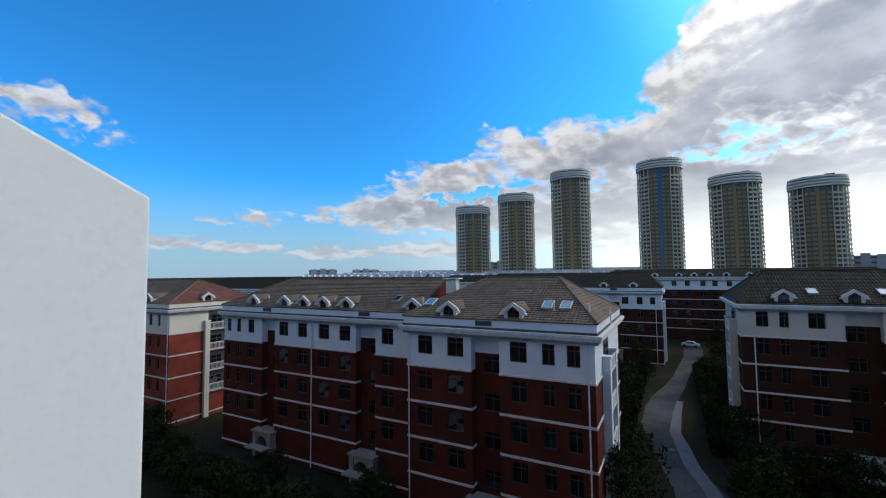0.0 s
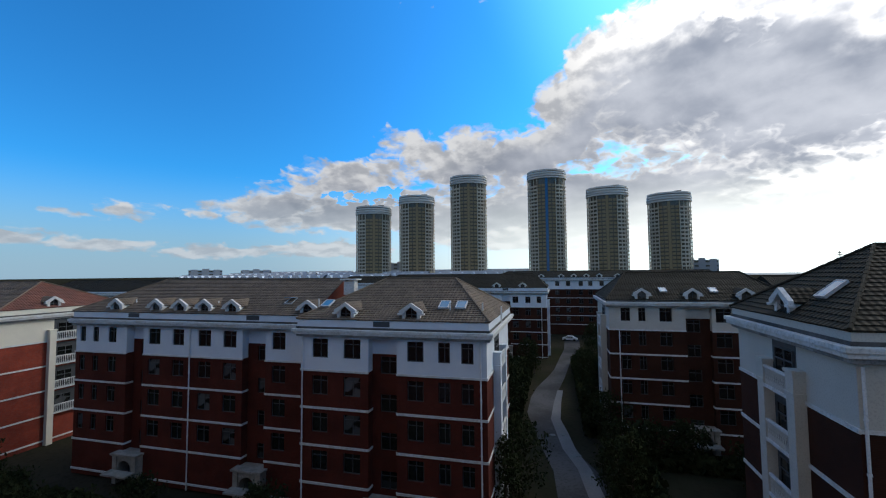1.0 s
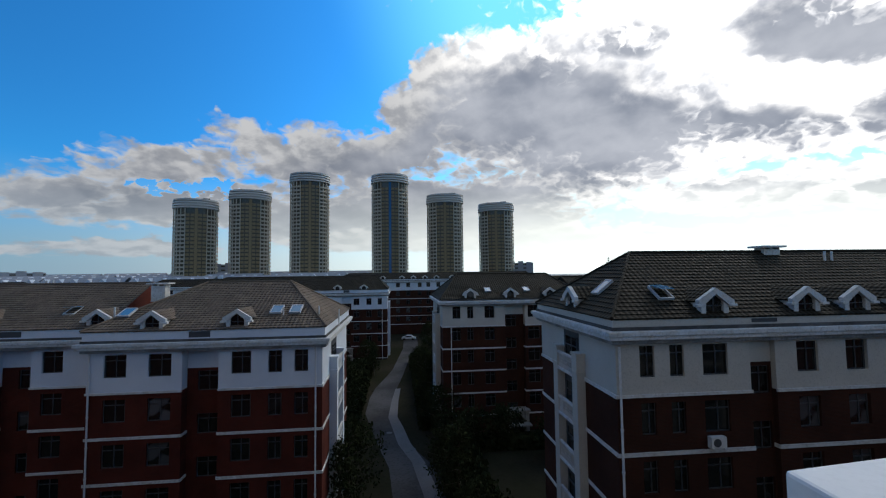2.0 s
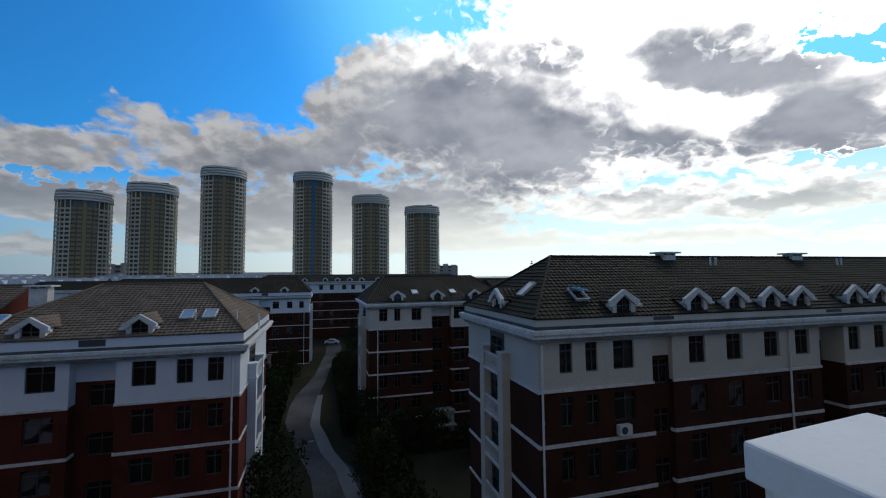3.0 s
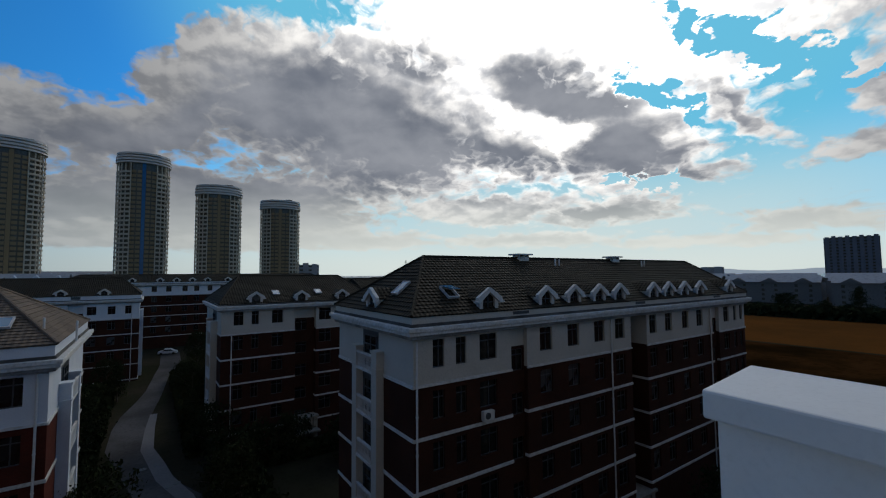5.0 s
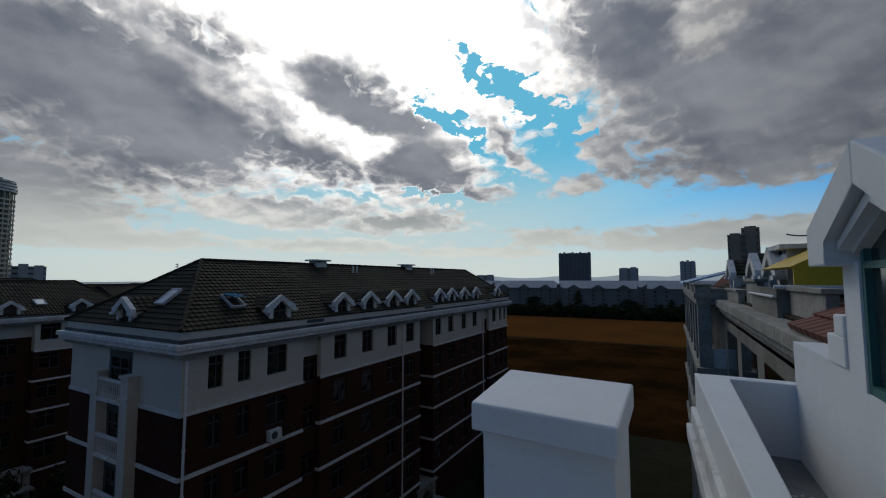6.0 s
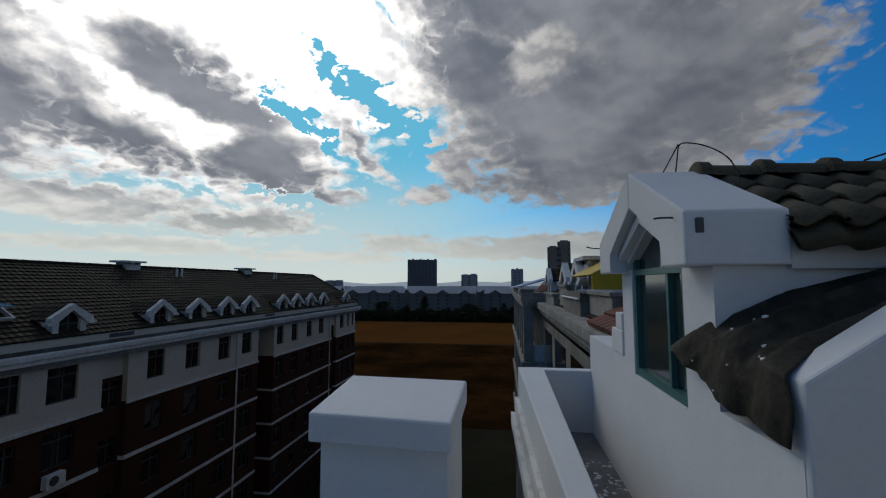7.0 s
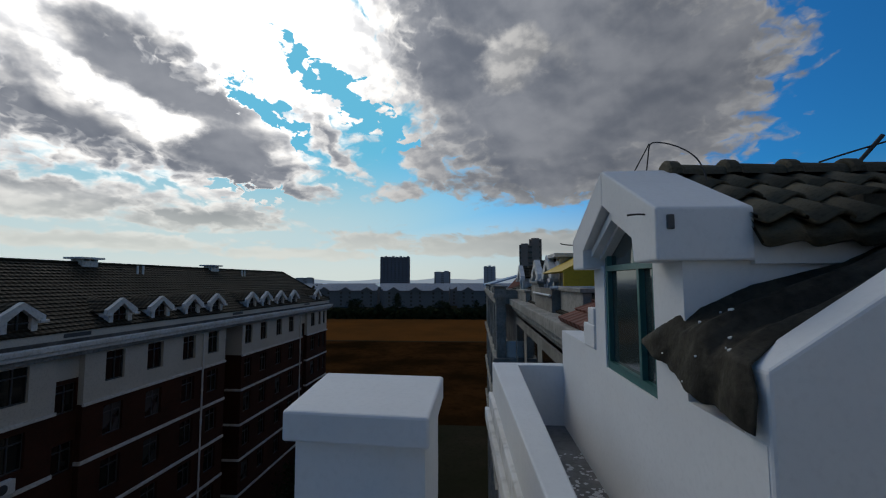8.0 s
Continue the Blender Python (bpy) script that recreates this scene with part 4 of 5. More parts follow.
def far_slab(name, az0, az1, el, dist, material, label, ribs=0, deep=14, el_left=None):
    """A far building by the arc of the horizon that it fills; its storeys and bays are built."""
    a = radians((az0 + az1) / 2)
    w = 2 * dist * math.tan(radians(abs(az1 - az0)) / 2)
    h = 19.58 - GZ + dist * math.tan(radians(el))
    home = thing(name, pose(dist * math.sin(a), dist * math.cos(a), GZ, 0, 0, -math.degrees(a)), label, "building")
    bm = bmesh.new()
    box(bm, -w / 2, w / 2, 0, deep, 0, h)
    part("wall", bm, material, home)
    n = max(2, int(h / 3.2))
    for i in range(n):
        bm = bmesh.new()
        box(bm, -w / 2 + 0.5, w / 2 - 0.5, -0.25, 0.1, 1.2 + i * h / n, 2.4 + i * h / n)
        part("window_band", bm, M_TWIN, home)
    for i in range(ribs):
        bm = bmesh.new()
        x = -w / 2 + (i + 0.5) * w / ribs
        box(bm, x - w / ribs * 0.32, x + w / ribs * 0.32, -1.2, 0.2, 0, h + (1.5 if i % 2 else 0.6))
        part("bay", bm, material, home)
    return home


far_slab("office_block", 77.2, 81.2, 3.3, 640, M_FARDARK, "dark ribbed apartment slab standing beyond the field", 8, 20)
far_slab("apartment_slab", 84.5, 86.7, 1.3, 700, M_FAR, "pale mid-rise block on the skyline", 2)
far_slab("apartment_slab", 91.2, 92.8, 2.0, 600, M_FAR, "grey mid-rise block on the skyline", 3)
far_slab("apartment_tower", 96.0, 98.9, 4.9, 260, M_BROWN, "grey high-rise beyond the neighbouring roofs", 2)
far_slab("apartment_tower", 97.3, 98.95, 5.6, 270, M_BROWN, "brown-grey high-rise with a taller core", 1)
far_slab("apartment_slab", 66.4, 68.7, 0.5, 1500, M_FAR, "pair of hazy distant blocks", 2)
far_slab("apartment_slab", -46.0, -42.5, 0.6, 520, M_FAR, "pale low flats on the skyline", 3)
far_slab("apartment_slab", -40.5, -37.0, 0.55, 520, M_FAR, "pale low flats on the skyline", 3)
far_slab("apartment_slab", -22.5, -20, 1.4, 420, M_FAR, "low glass block between the towers", 2)
far_slab("apartment_slab", 13.0, 18.5, 1.3, 380, M_FAR, "pale low building before the towers", 5)


def row_house(x, y, turn, length, label, h=8.0, roof=M_FARROOF, wall=M_FAR, houses=6):
    home = thing("row_house", pose(x, y, GZ, 0, 0, turn), label, "house", "far rows of houses")
    bm = bmesh.new()
    box(bm, -length / 2, length / 2, 0, 10, 0, h)
    part("wall", bm, wall, home)
    bm = bmesh.new()
    prism(bm, [(-0.8, h - 0.2), (5, h + 3.6), (10.8, h - 0.2), (5, h + 3.3)], "x", -length / 2, length / 2)
    part("roof", bm, roof, home)
    step = length / houses
    for i in range(houses):
        u = -length / 2 + (i + 0.5) * step
        bm = bmesh.new()
        prism(bm, [(u - step * 0.3, h - 0.5), (u + step * 0.3, h - 0.5), (u, h + 2.6)], "y", -1.0, 5)
        part("gable", bm, wall, home)
        for fl in range(4 if h > 12 else 2):
            for dx in (-0.2, 0.2):
                bm = bmesh.new()
                box(bm, u + dx * step - 0.8, u + dx * step + 0.8, -0.08, 0.1, 1.5 + fl * 3, 3.1 + fl * 3)
                part("window", bm, M_TWIN, home)
    return home


random.seed(4)
for i in range(4):
    for j in range(5):
        row_house(330 + i * 34 + random.uniform(-4, 4), -70 + j * 58 + i * 9, -90 + random.uniform(-3, 3), 52, "pale houses in a row under blue-grey roofs", 13.6 + i * 0.5, M_FARROOF, M_FARWALL, 3)
for i in range(3):
    for j in range(5):
        row_house(-330 + j * 62 + i * 18, 330 + i * 42 - j * 14, random.uniform(-14, 4), 54, "white terraced houses with grey roofs", 17.2 + i * 1.6, M_FARROOF, M_WHITE)
for x, y, l in ((-120, 92, 60), (-70, 190, 70), (-150, 150, 60), (70, 104, 56), (95, 150, 50)):
    blk = block("apartment_block", "low red brick block among the farther rows", x - l / 2, x + l / 2, 13, 13.8, 11.2, 2.9, [(x - l / 2, x + l / 2, y, [(x - l / 2 + 4 + 6 * i, x - l / 2 + 5.4 + 6 * i) for i in range(int(l / 6) - 1)], False)],
                15.2, 18.3, [(x - l / 2, x + l / 2, y, 4.5, 4.5)], roof_mat=M_ROOF_DARK)

# low hills, their haze painted in as emission, and the sea on the horizon
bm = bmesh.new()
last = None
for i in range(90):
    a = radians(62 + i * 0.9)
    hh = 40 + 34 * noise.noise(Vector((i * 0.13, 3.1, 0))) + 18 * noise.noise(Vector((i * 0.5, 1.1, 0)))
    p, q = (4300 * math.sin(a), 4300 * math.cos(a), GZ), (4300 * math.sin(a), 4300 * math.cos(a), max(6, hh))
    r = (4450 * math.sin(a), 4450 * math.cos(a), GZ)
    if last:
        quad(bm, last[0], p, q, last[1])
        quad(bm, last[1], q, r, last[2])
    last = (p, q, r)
single("backdrop", bm, M_HILL, "low blue hills on the horizon, their haze glowing by emission", "hills", "structure")
bm = bmesh.new()
for a0, a1, r0 in ((60, 78, 1700), (0, 60, 2600)):
    n = 8
    for i in range(n):
        t0, t1 = radians(a0 + (a1 - a0) * i / n), radians(a0 + (a1 - a0) * (i + 1) / n)
        quad(bm, (r0 * math.sin(t0), r0 * math.cos(t0), GZ + 0.3), (r0 * math.sin(t1), r0 * math.cos(t1), GZ + 0.3), (4700 * math.sin(t1), 4700 * math.cos(t1), GZ + 0.3), (4700 * math.sin(t0), 4700 * math.cos(t0), GZ + 0.3))
single("water", bm, M_SEA, "strip of pale grey sea at the horizon", "sea", "structure")


for x, y in ((-0.3, 55.9), (1.0, 56.4), (1.9, 49.9), (2.5, 50.4)):
    bm = bmesh.new()
    rod(bm, (x, y, GZ + 0.04), (x, y, GZ + 0.06), 0.38, 20)
    single("manhole_cover", bm, M_FRAME, "dark round manhole cover in the lane", "manhole", group="manhole covers")
mast = thing("roof_antenna", pose(14.1, 24.9, 19.72), "thin dark antenna mast on the dark tiled ridge", "antenna")
bm = bmesh.new()
rod(bm, (0, 0, 0), (0, 0, 0.8), 0.025, 6, 0.015)
part("mast", bm, M_WIRE, mast)
for z, l in ((0.45, 0.14), (0.6, 0.1), (0.72, 0.07)):
    bm = bmesh.new()
    rod(bm, (-l, 0, z), (l, 0, z), 0.025, 6)
    part("element", bm, M_WIRE, mast)


def parked_car(x, y, turn, label):
    """A small saloon car."""
    car = thing("parked_car", pose(x, y, GZ + 0.03, 0, 0, turn), label, "car")
    bm = bmesh.new()
    prism(bm, [(-2.15, 0.3), (-2.15, 0.8), (-1.35, 0.92), (-0.8, 1.42), (0.75, 1.42), (1.25, 0.95), (2.1, 0.85), (2.15, 0.3)], "x", -0.85, 0.85)
    part("body", bm, M_PIPE, car, bevel=0.06)
    bm = bmesh.new()
    prism(bm, [(-1.2, 0.95), (-0.75, 1.34), (0.7, 1.34), (1.1, 0.97)], "x", -0.87, 0.87)
    part("side_glass", bm, M_GLASS, car)
    for wx in (-0.8, 0.8):
        for wy in (-1.35, 1.35):
            bm = bmesh.new()
            rod(bm, (wx - 0.1, wy, 0.3), (wx + 0.1, wy, 0.3), 0.31, 18)
            w = part("wheel", bm, M_FELT, car)


parked_car(4.4, 133.0, 80, "white saloon car parked at the end of the lane")


# ---- trees and hedges ----
def tree_proto(seed, h, spread, conifer):
    rnd = random.Random(seed)
    home = thing("tree", pose(0, 0, -50), "dark evergreen tree beside the blocks", "tree", "evergreens")
    bm = bmesh.new()
    rod(bm, (0, 0, 0), (0.05, 0, h * 0.85), 0.13, 8, 0.03)
    n = 16
    limbs = []
    for i in range(n):
        z = h * (0.15 + 0.7 * i / n)
        r = spread * ((1 - i / n) ** 0.8 if conifer else math.sin(math.pi * (0.25 + 0.7 * i / n))) * rnd.uniform(0.7, 1.1)
        t = i * 2.4 + rnd.random()
        end = Vector((r * math.cos(t), r * math.sin(t), z + (0.1 if conifer else 0.5) * r))
        rod(bm, (0, 0, z), end, 0.045, 5, 0.012)
        limbs.append((Vector((0, 0, z)), end))
    part("trunk", bm, M_BARK, home)
    bm = bmesh.new()
    for a, b in limbs:
        for k in range(120):
            f = rnd.uniform(0.15, 1.08)
            c = a.lerp(b, f) + Vector((rnd.gauss(0, 1), rnd.gauss(0, 1), rnd.gauss(0, 1))) * (0.22 * spread * (1.05 - 0.45 * f))
            s = rnd.uniform(0.07, 0.16)
            q = Euler((rnd.uniform(0, 6), rnd.uniform(0, 6), rnd.uniform(0, 6))).to_matrix()
            quad(bm, *(c + q @ Vector(v) for v in ((-s, -s * 0.4, 0), (s, -s * 0.4, 0.02), (s * 0.8, s * 0.5, 0), (-s * 0.8, s * 0.5, 0.03))))
    part("crown", bm, M_LEAF, home, fix=False)
    return home


PROTOS = [tree_proto(1, 7.5, 1.9, True), tree_proto(2, 6.0, 2.3, False), tree_proto(3, 4.0, 1.9, False), tree_proto(5, 9.0, 2.0, True)]
random.seed(11)
spots = []
for i in range(9):
    spots.append((-3.4 + random.uniform(-1.0, 0.5) - (3 if 42 < 34 + i * 5 < 80 else 0), 34 + i * 5 + random.uniform(-1.5, 1.5), random.choice((0, 1, 1, 3))))
for i in range(12):
    spots.append((5.4 + random.uniform(-0.6, 2.4), 30 + i * 6 + random.uniform(-1.5, 1.5), random.choice((1, 2, 1, 2, 0))))
for i in range(9):
    spots.append((-8 - i * 4.6 + random.uniform(-1, 1), 24.5 + random.uniform(-2, 1.5), random.choice((2, 2, 2))))
for i in range(9):
    spots.append((10 + i * 4 + random.uniform(-1, 1), 48 + random.uniform(-3, 2), random.choice((2, 1, 2))))
for x, y, k in ((-53, 27, 2), (-55, 25, 2), (-57, 28, 2), (-50, 26, 2), (-22, 28.5, 2), (-34, 28.5, 2), (-47, 27, 2), (-58, 30, 2), (20, 14, 2), (27, 14, 2), (36, 14.5, 1), (45, 14, 2), (8, 100, 1), (10, 118, 1), (14, 132, 1), (-6, 98, 1), (-4, 88, 0), (57, 15, 1), (58, 22, 1), (60, 30, 2)):
    spots.append((x, y, k))
for x, y, k in spots:
    s = random.uniform(0.9, 1.35)
    t = copy_thing(PROTOS[k], pose(x, y, GZ - 0.05, 0, 0, random.uniform(0, 360)) @ Matrix.Scale(s, 4))
    t.scale = (s, s, s)
for i in range(60):
    a = random.uniform(0, 1)
    x, y = 242 + random.uniform(0, 30), -95 + 240 * (i + random.random()) / 60
    s = random.uniform(0.7, 1.25) if i % 7 else 1.7
    t = copy_thing(PROTOS[(1, 2, 1, 3)[i % 4]], pose(x, y, GZ, 0, 0, random.uniform(0, 360)))
    t.scale = (s * 1.5, s * 1.5, s)
for p in PROTOS:
    for o in (*p.children_recursive, p):
        bpy.data.objects.remove(o)


def hedge(x0, x1, y0, y1, h, n, seed, label):
    rnd = random.Random(seed)
    verts, faces = [], []
    for i in range(n):
        c = Vector((rnd.uniform(x0, x1), rnd.uniform(y0, y1), GZ + h * rnd.random() ** 0.7 * (0.75 + 0.4 * noise.noise(Vector((i * 0.01, 0, 0))))))
        s = rnd.uniform(0.25, 0.6) * max(1, (x0 / 110))
        q = Euler((rnd.uniform(0, 6), rnd.uniform(0, 6), rnd.uniform(0, 6))).to_matrix()
        b = len(verts)
        verts += [c + q @ Vector(v) * s for v in ((-1, -0.6, 0), (1, -0.6, 0.1), (0.9, 0.6, 0), (-0.8, 0.7, 0.1))]
        faces.append((b, b + 1, b + 2, b + 3))
    me = bpy.data.meshes.new("hedge")
    me.from_pydata(verts, [], faces)
    me.materials.append(M_LEAF)
    tagged(new("hedge", me), label, "hedge", kind="stuff")


hedge(231, 246, -95, 140, 5.5, 9000, 3, "dense dark hedge along the field's far edge")
hedge(-46, -6, 26, 29, 1.3, 5000, 5, "dark clipped shrubs before the block")
hedge(5.5, 9.5, 26, 50, 1.6, 5000, 6, "dark shrubs along the lane")
hedge(-9, -4.6, 48, 98, 2.0, 6000, 7, "dark shrubs beyond the lane")
hedge(3.8, 6.2, 56, 100, 2.2, 5000, 9, "dark shrubs before the farther block")
hedge(8, 46, 48.5, 51, 1.2, 4000, 10, "dark low shrubs before the rear block")


# ---- the house and terrace of the camera ----
FLOOR = 17.93
bm = bmesh.new()
prism(bm, [(0.642, FLOOR - 0.4), (0.642, 19.86), (-4.5, 22.25), (-4.5, FLOOR - 0.4)], "x", -1.53, -1.28)
single("wall_west", bm, M_PLASTER, "smooth white plastered side wall with a sloping top", "wall", "structure", bevel=0.012)
bm = bmesh.new()
box(bm, -1.53, 1.56, -4.5, 0.42, FLOOR - 0.25, FLOOR)
single("floor", bm, M_FLOOR, "stained grey terrace floor", "floor", "structure")
bm = bmesh.new()
box(bm, -1.28, 2.05, 0.42, 0.66, FLOOR - 0.25, 18.45)
single("parapet_wall", bm, M_PLASTER, "white plastered terrace parapet", "wall", "structure", bevel=0.012)
# out of view; added to keep southern sky light off the gable and pillar
bm = bmesh.new()
box(bm, -1.278, 1.558, -2.8, -2.6, FLOOR, 22.4)
single("wall_back", bm, M_PLASTER, "unseen plain white wall added behind the terrace to block sky light", "wall", "structure")
bm = bmesh.new()
box(bm, -1.53, 1.56, -4.5, 0.66, GZ, FLOOR - 0.25), box(bm, 2.0, 2.84, 0.25, 0.9, GZ, FLOOR - 0.3)
single("wall_below", bm, M_WHITE, "plain white facade below the terrace", "wall", "structure")

pillar = thing("terrace_pillar", pose(2.42, 0.53, FLOOR - 0.3), "white plastered pillar with an overhanging cap at the terrace corner", "pillar")
bm = bmesh.new()
box(bm, -0.36, 0.34, -0.33, 0.30, 0, 18.84 - FLOOR + 0.3)
bmesh.ops.subdivide_edges(bm, edges=bm.edges[:], cuts=5, use_grid_fill=True)
for v in bm.verts:
    v.co += 0.006 * noise.noise_vector(v.co * 3.0)
part("shaft", bm, M_PLASTER, pillar, bevel=0.0)
bm = bmesh.new()
v = box(bm, -0.45, 0.40, -0.36, 0.36, 18.82 - FLOOR + 0.3, 18.965 - FLOOR + 0.3)
for i in (2, 6, 3, 7):
    v[i].co.x += 0.06
for i in (2, 6):
    v[i].co.y += 0.08
part("cap", bm, M_PLASTER, pillar, bevel=0.014)

# gable wall beside the roof, front wall, next terrace
bm = bmesh.new()
prism(bm, [(-1.04, FLOOR - 0.6), (-1.04, 19.275), (-4.5, 21.58), (-4.5, FLOOR - 0.6)], "x", 1.56, 1.72)
single("wall_gable", bm, M_PLASTER, "white gable wall rising along the roof edge", "wall", "structure", bevel=0.014)
bm = bmesh.new()
lattice(bm, (1.585, 2.12, 2.46, 3.36, 3.62, 5.0), (16.5, 18.93, 19.02, 19.70), lambda i, j: j == 0 or (j == 1 and i != 2) or (j == 2 and i in (1, 3)), -1.26, -1.037)
single("wall_front", bm, M_PLASTER, "white plastered front wall under the dormer", "wall", "structure")
bm = bmesh.new()
box(bm, 3.62, 3.95, -1.26, -1.02, 19.02, 19.22), box(bm, 3.62, 3.80, -1.26, -1.02, 19.22, 19.36)
single("stepped_trim", bm, M_PLASTER, "white stepped plaster trim beside the dormer", "trim", "structure", bevel=0.01)

dormer = thing("dormer_window", pose(0, 0, 0), "white plastered gabled dormer with a green framed window", "dormer")
X0, X1, XA, ZA, ZE, ZB = 2.07, 3.77, 2.90, 20.33, 19.935, 19.68
bm = bmesh.new()
# gabled hood: sloping slabs whose front edges stand out past the window
prism(bm, [(X0, ZB), (X0, ZE), (XA, ZA), (XA, ZA - 0.24), (X0 + 0.30, ZE - 0.10), (X0 + 0.30, ZB)], "y", -1.35, -0.90)
prism(bm, [(X1, ZB), (X1 - 0.34, ZB), (X1 - 0.34, ZE - 0.10), (XA, ZA - 0.24), (XA, ZA), (X1, ZE)], "y", -1.35, -0.90)
part("hood", bm, M_PLASTER, dormer, bevel=0.012)
bm = bmesh.new()
for k, y in ((0.025, -0.96), (0.05, -1.02)):
    prism(bm, [(XA, ZA - 0.24 - k), (X1 - 0.34 - k, ZE - 0.10 - k * 0.6), (X1 - 0.34 - k, ZE - 0.14 - k), (XA, ZA - 0.31 - k)], "y", -1.2, y)
    prism(bm, [(XA, ZA - 0.24 - k), (XA, ZA - 0.31 - k), (X0 + 0.30 + k, ZE - 0.14 - k), (X0 + 0.30 + k, ZE - 0.10 - k * 0.6)], "y", -1.2, y)
part("moulding", bm, M_PLASTER, dormer)
bm = bmesh.new()
box(bm, 2.09, 2.25, -2.6, -1.352, ZB - 0.015, ZB + 0.14), box(bm, 2.125, 2.40, -2.6, -1.262, 19.0, ZB + 0.02), box(bm, 3.4, 3.6, -2.6, -1.262, 19.0, ZB + 0.02)
part("cheek", bm, M_PLASTER, dormer)
bm = bmesh.new()
for a in ((2.46, 2.505, 18.93, 19.98), (3.315, 3.36, 18.93, 19.90), (2.505, 3.315, 18.93, 18.985), (2.505, 3.315, 19.66, 19.70), (2.70, 2.735, 18.985, 19.66), (2.76, 2.785, 19.70, 20.0)):
    box(bm, a[0], a[1], -1.13, -1.05, a[2], a[3])
wf = part("window_frame", bm, M_GREEN, dormer, "worn green aluminium window frame")
M_CLEAR = surface("reflecting_glass", (0.03, 0.045, 0.045), 0.05, vary=0.3, scale=2, stain=1.2, bump=0, spec=0.6)
for a in ((2.505, 2.70, 18.985, 19.66), (2.735, 3.315, 18.985, 19.66), (2.505, 2.76, 19.70, 20.0), (2.785, 3.315, 19.70, 20.05)):
    bm = bmesh.new()
    box(bm, a[0], a[1], -1.095, -1.085, a[2], a[3])
    part("pane", bm, M_CLEAR, wf)
bm = bmesh.new()
box(bm, 2.15, 3.6, -2.6, -1.9, 18.6, 20.0)
part("room", bm, M_FELT, dormer)
bm = bmesh.new()
box(bm, 2.205, 2.24, -1.02, -0.985, 19.85, 19.92)
part("socket_box", bm, M_FRAME, dormer, bevel=0.004).location = (-0.145, 0.035, -0.02)


def tile_mesh(w, l, up=0.045):
    """An S-shaped clay tile; u across, v down the slope."""
    bm = bmesh.new()
    top, low = [], []
    for j in (0, 1):
        r, s = [], []
        for i in range(9):
            u = i / 8
            z = up * math.sin(u * 2 * math.pi) * 0.9 + (0.028 if j else 0.0)
            r.append(bm.verts.new((u * w, j * l, z)))
            s.append(bm.verts.new((u * w, j * l, z - 0.018)))
        top.append(r), low.append(s)
    for i in range(8):
        bm.faces.new((top[0][i], top[0][i + 1], top[1][i + 1], top[1][i]))
        bm.faces.new((low[1][i], low[1][i + 1], low[0][i + 1], low[0][i]))
        bm.faces.new((top[1][i], top[1][i + 1], low[1][i + 1], low[1][i]))
        bm.faces.new((low[0][i], low[0][i + 1], top[0][i + 1], top[0][i]))
    me = mesh_of("roof_tile", bm, M_TILE)
    for p in me.polygons:
        p.use_smooth = True
    return me


def cap_mesh(l, r):
    bm = bmesh.new()
    rings = []
    for y, k in ((0, 0.0), (l * 0.74, 0.008), (l * 0.80, 0.030), (l * 0.97, 0.034), (l, 0.018)):
        rings.append([bm.verts.new(((r + k) * math.cos(t), y, (r + k) * math.sin(t))) for t in (math.pi * i / 8 for i in range(9))])
    for a, b in zip(rings, rings[1:]):
        for i in range(8):
            bm.faces.new((a[i], a[i + 1], b[i + 1], b[i]))
    bm.faces.new(rings[-1])
    return mesh_of("ridge_tile", bm, M_TILE)


tile, cap = tile_mesh(0.205, 0.36, 0.03), cap_mesh(0.39, 0.075)
rnd = random.Random(8)
droof = thing("dormer_roof", pose(XA, -1.33, ZA - 0.055), "dark weathered clay tile roof of the dormer", "roof")
fall = math.degrees(math.atan2(ZA - ZE, XA - X0))
run = 0.305
for side in (-1, 1):
    for i in range(19):
        base = pose(0, -0.205 * (i + 1), 0, 0, 0, 90) if side < 0 else pose(0, -0.205 * i, 0, 0, 0, -90)
        for j in range(3):
            shared("roof_tile", tile, droof, base @ pose(0, 0, 0, -fall, 0, 0) @ pose(rnd.uniform(-0.006, 0.006), j * run, rnd.uniform(0, 0.008), rnd.uniform(-2, 2), 0, rnd.uniform(-1.5, 1.5)))
        d = 3 * run
        shared("roof_tile", tile, droof, base @ pose(0, d * math.cos(radians(fall)), -d * math.sin(radians(fall)), -66, 0, 0) @ Matrix.Diagonal((1, 0.42, 1, 1)))
for i in range(12):
    shared("ridge_tile", cap, droof, pose(0, -0.37 * (i + 1) + rnd.uniform(-0.01, 0.01), 0.0, rnd.uniform(-1, 1), 0, 0))
mroof = thing("main_roof", pose(1.72, -0.92, 19.12), "dark clay tile roof behind the gable wall", "roof")
pitch = 27
for i in range(2):
    for j in range(9):
        shared("roof_tile", tile, mroof, pose(0.02 + 0.205 * i, -0.46 - 0.34 * j * math.cos(radians(pitch)), 0.17 + 0.34 * j * math.sin(radians(pitch)), -pitch, 0, 0) @ pose(0, 0, rnd.uniform(0, 0.01)))
bm = bmesh.new()
prism(bm, [(-1.2, 18.98), (-1.16, 19.10), (-4.4, 20.55), (-4.4, 18.98)], "x", 1.724, 2.12)
single("roof_deck", bm, M_FELT, "dark underlay of the roof beside the dormer", "roof", "structure")
# crumpled felt: from the gable wall across to the dormer's cheek, its loose corner folded out over the front wall
def between(table, w):
    for p, q in zip(table, table[1:]):
        if w <= q[0]:
            k = (w - p[0]) / (q[0] - p[0])
            return Vector(p[1:]).lerp(Vector(q[1:]), k)
    return Vector(table[-1][1:])


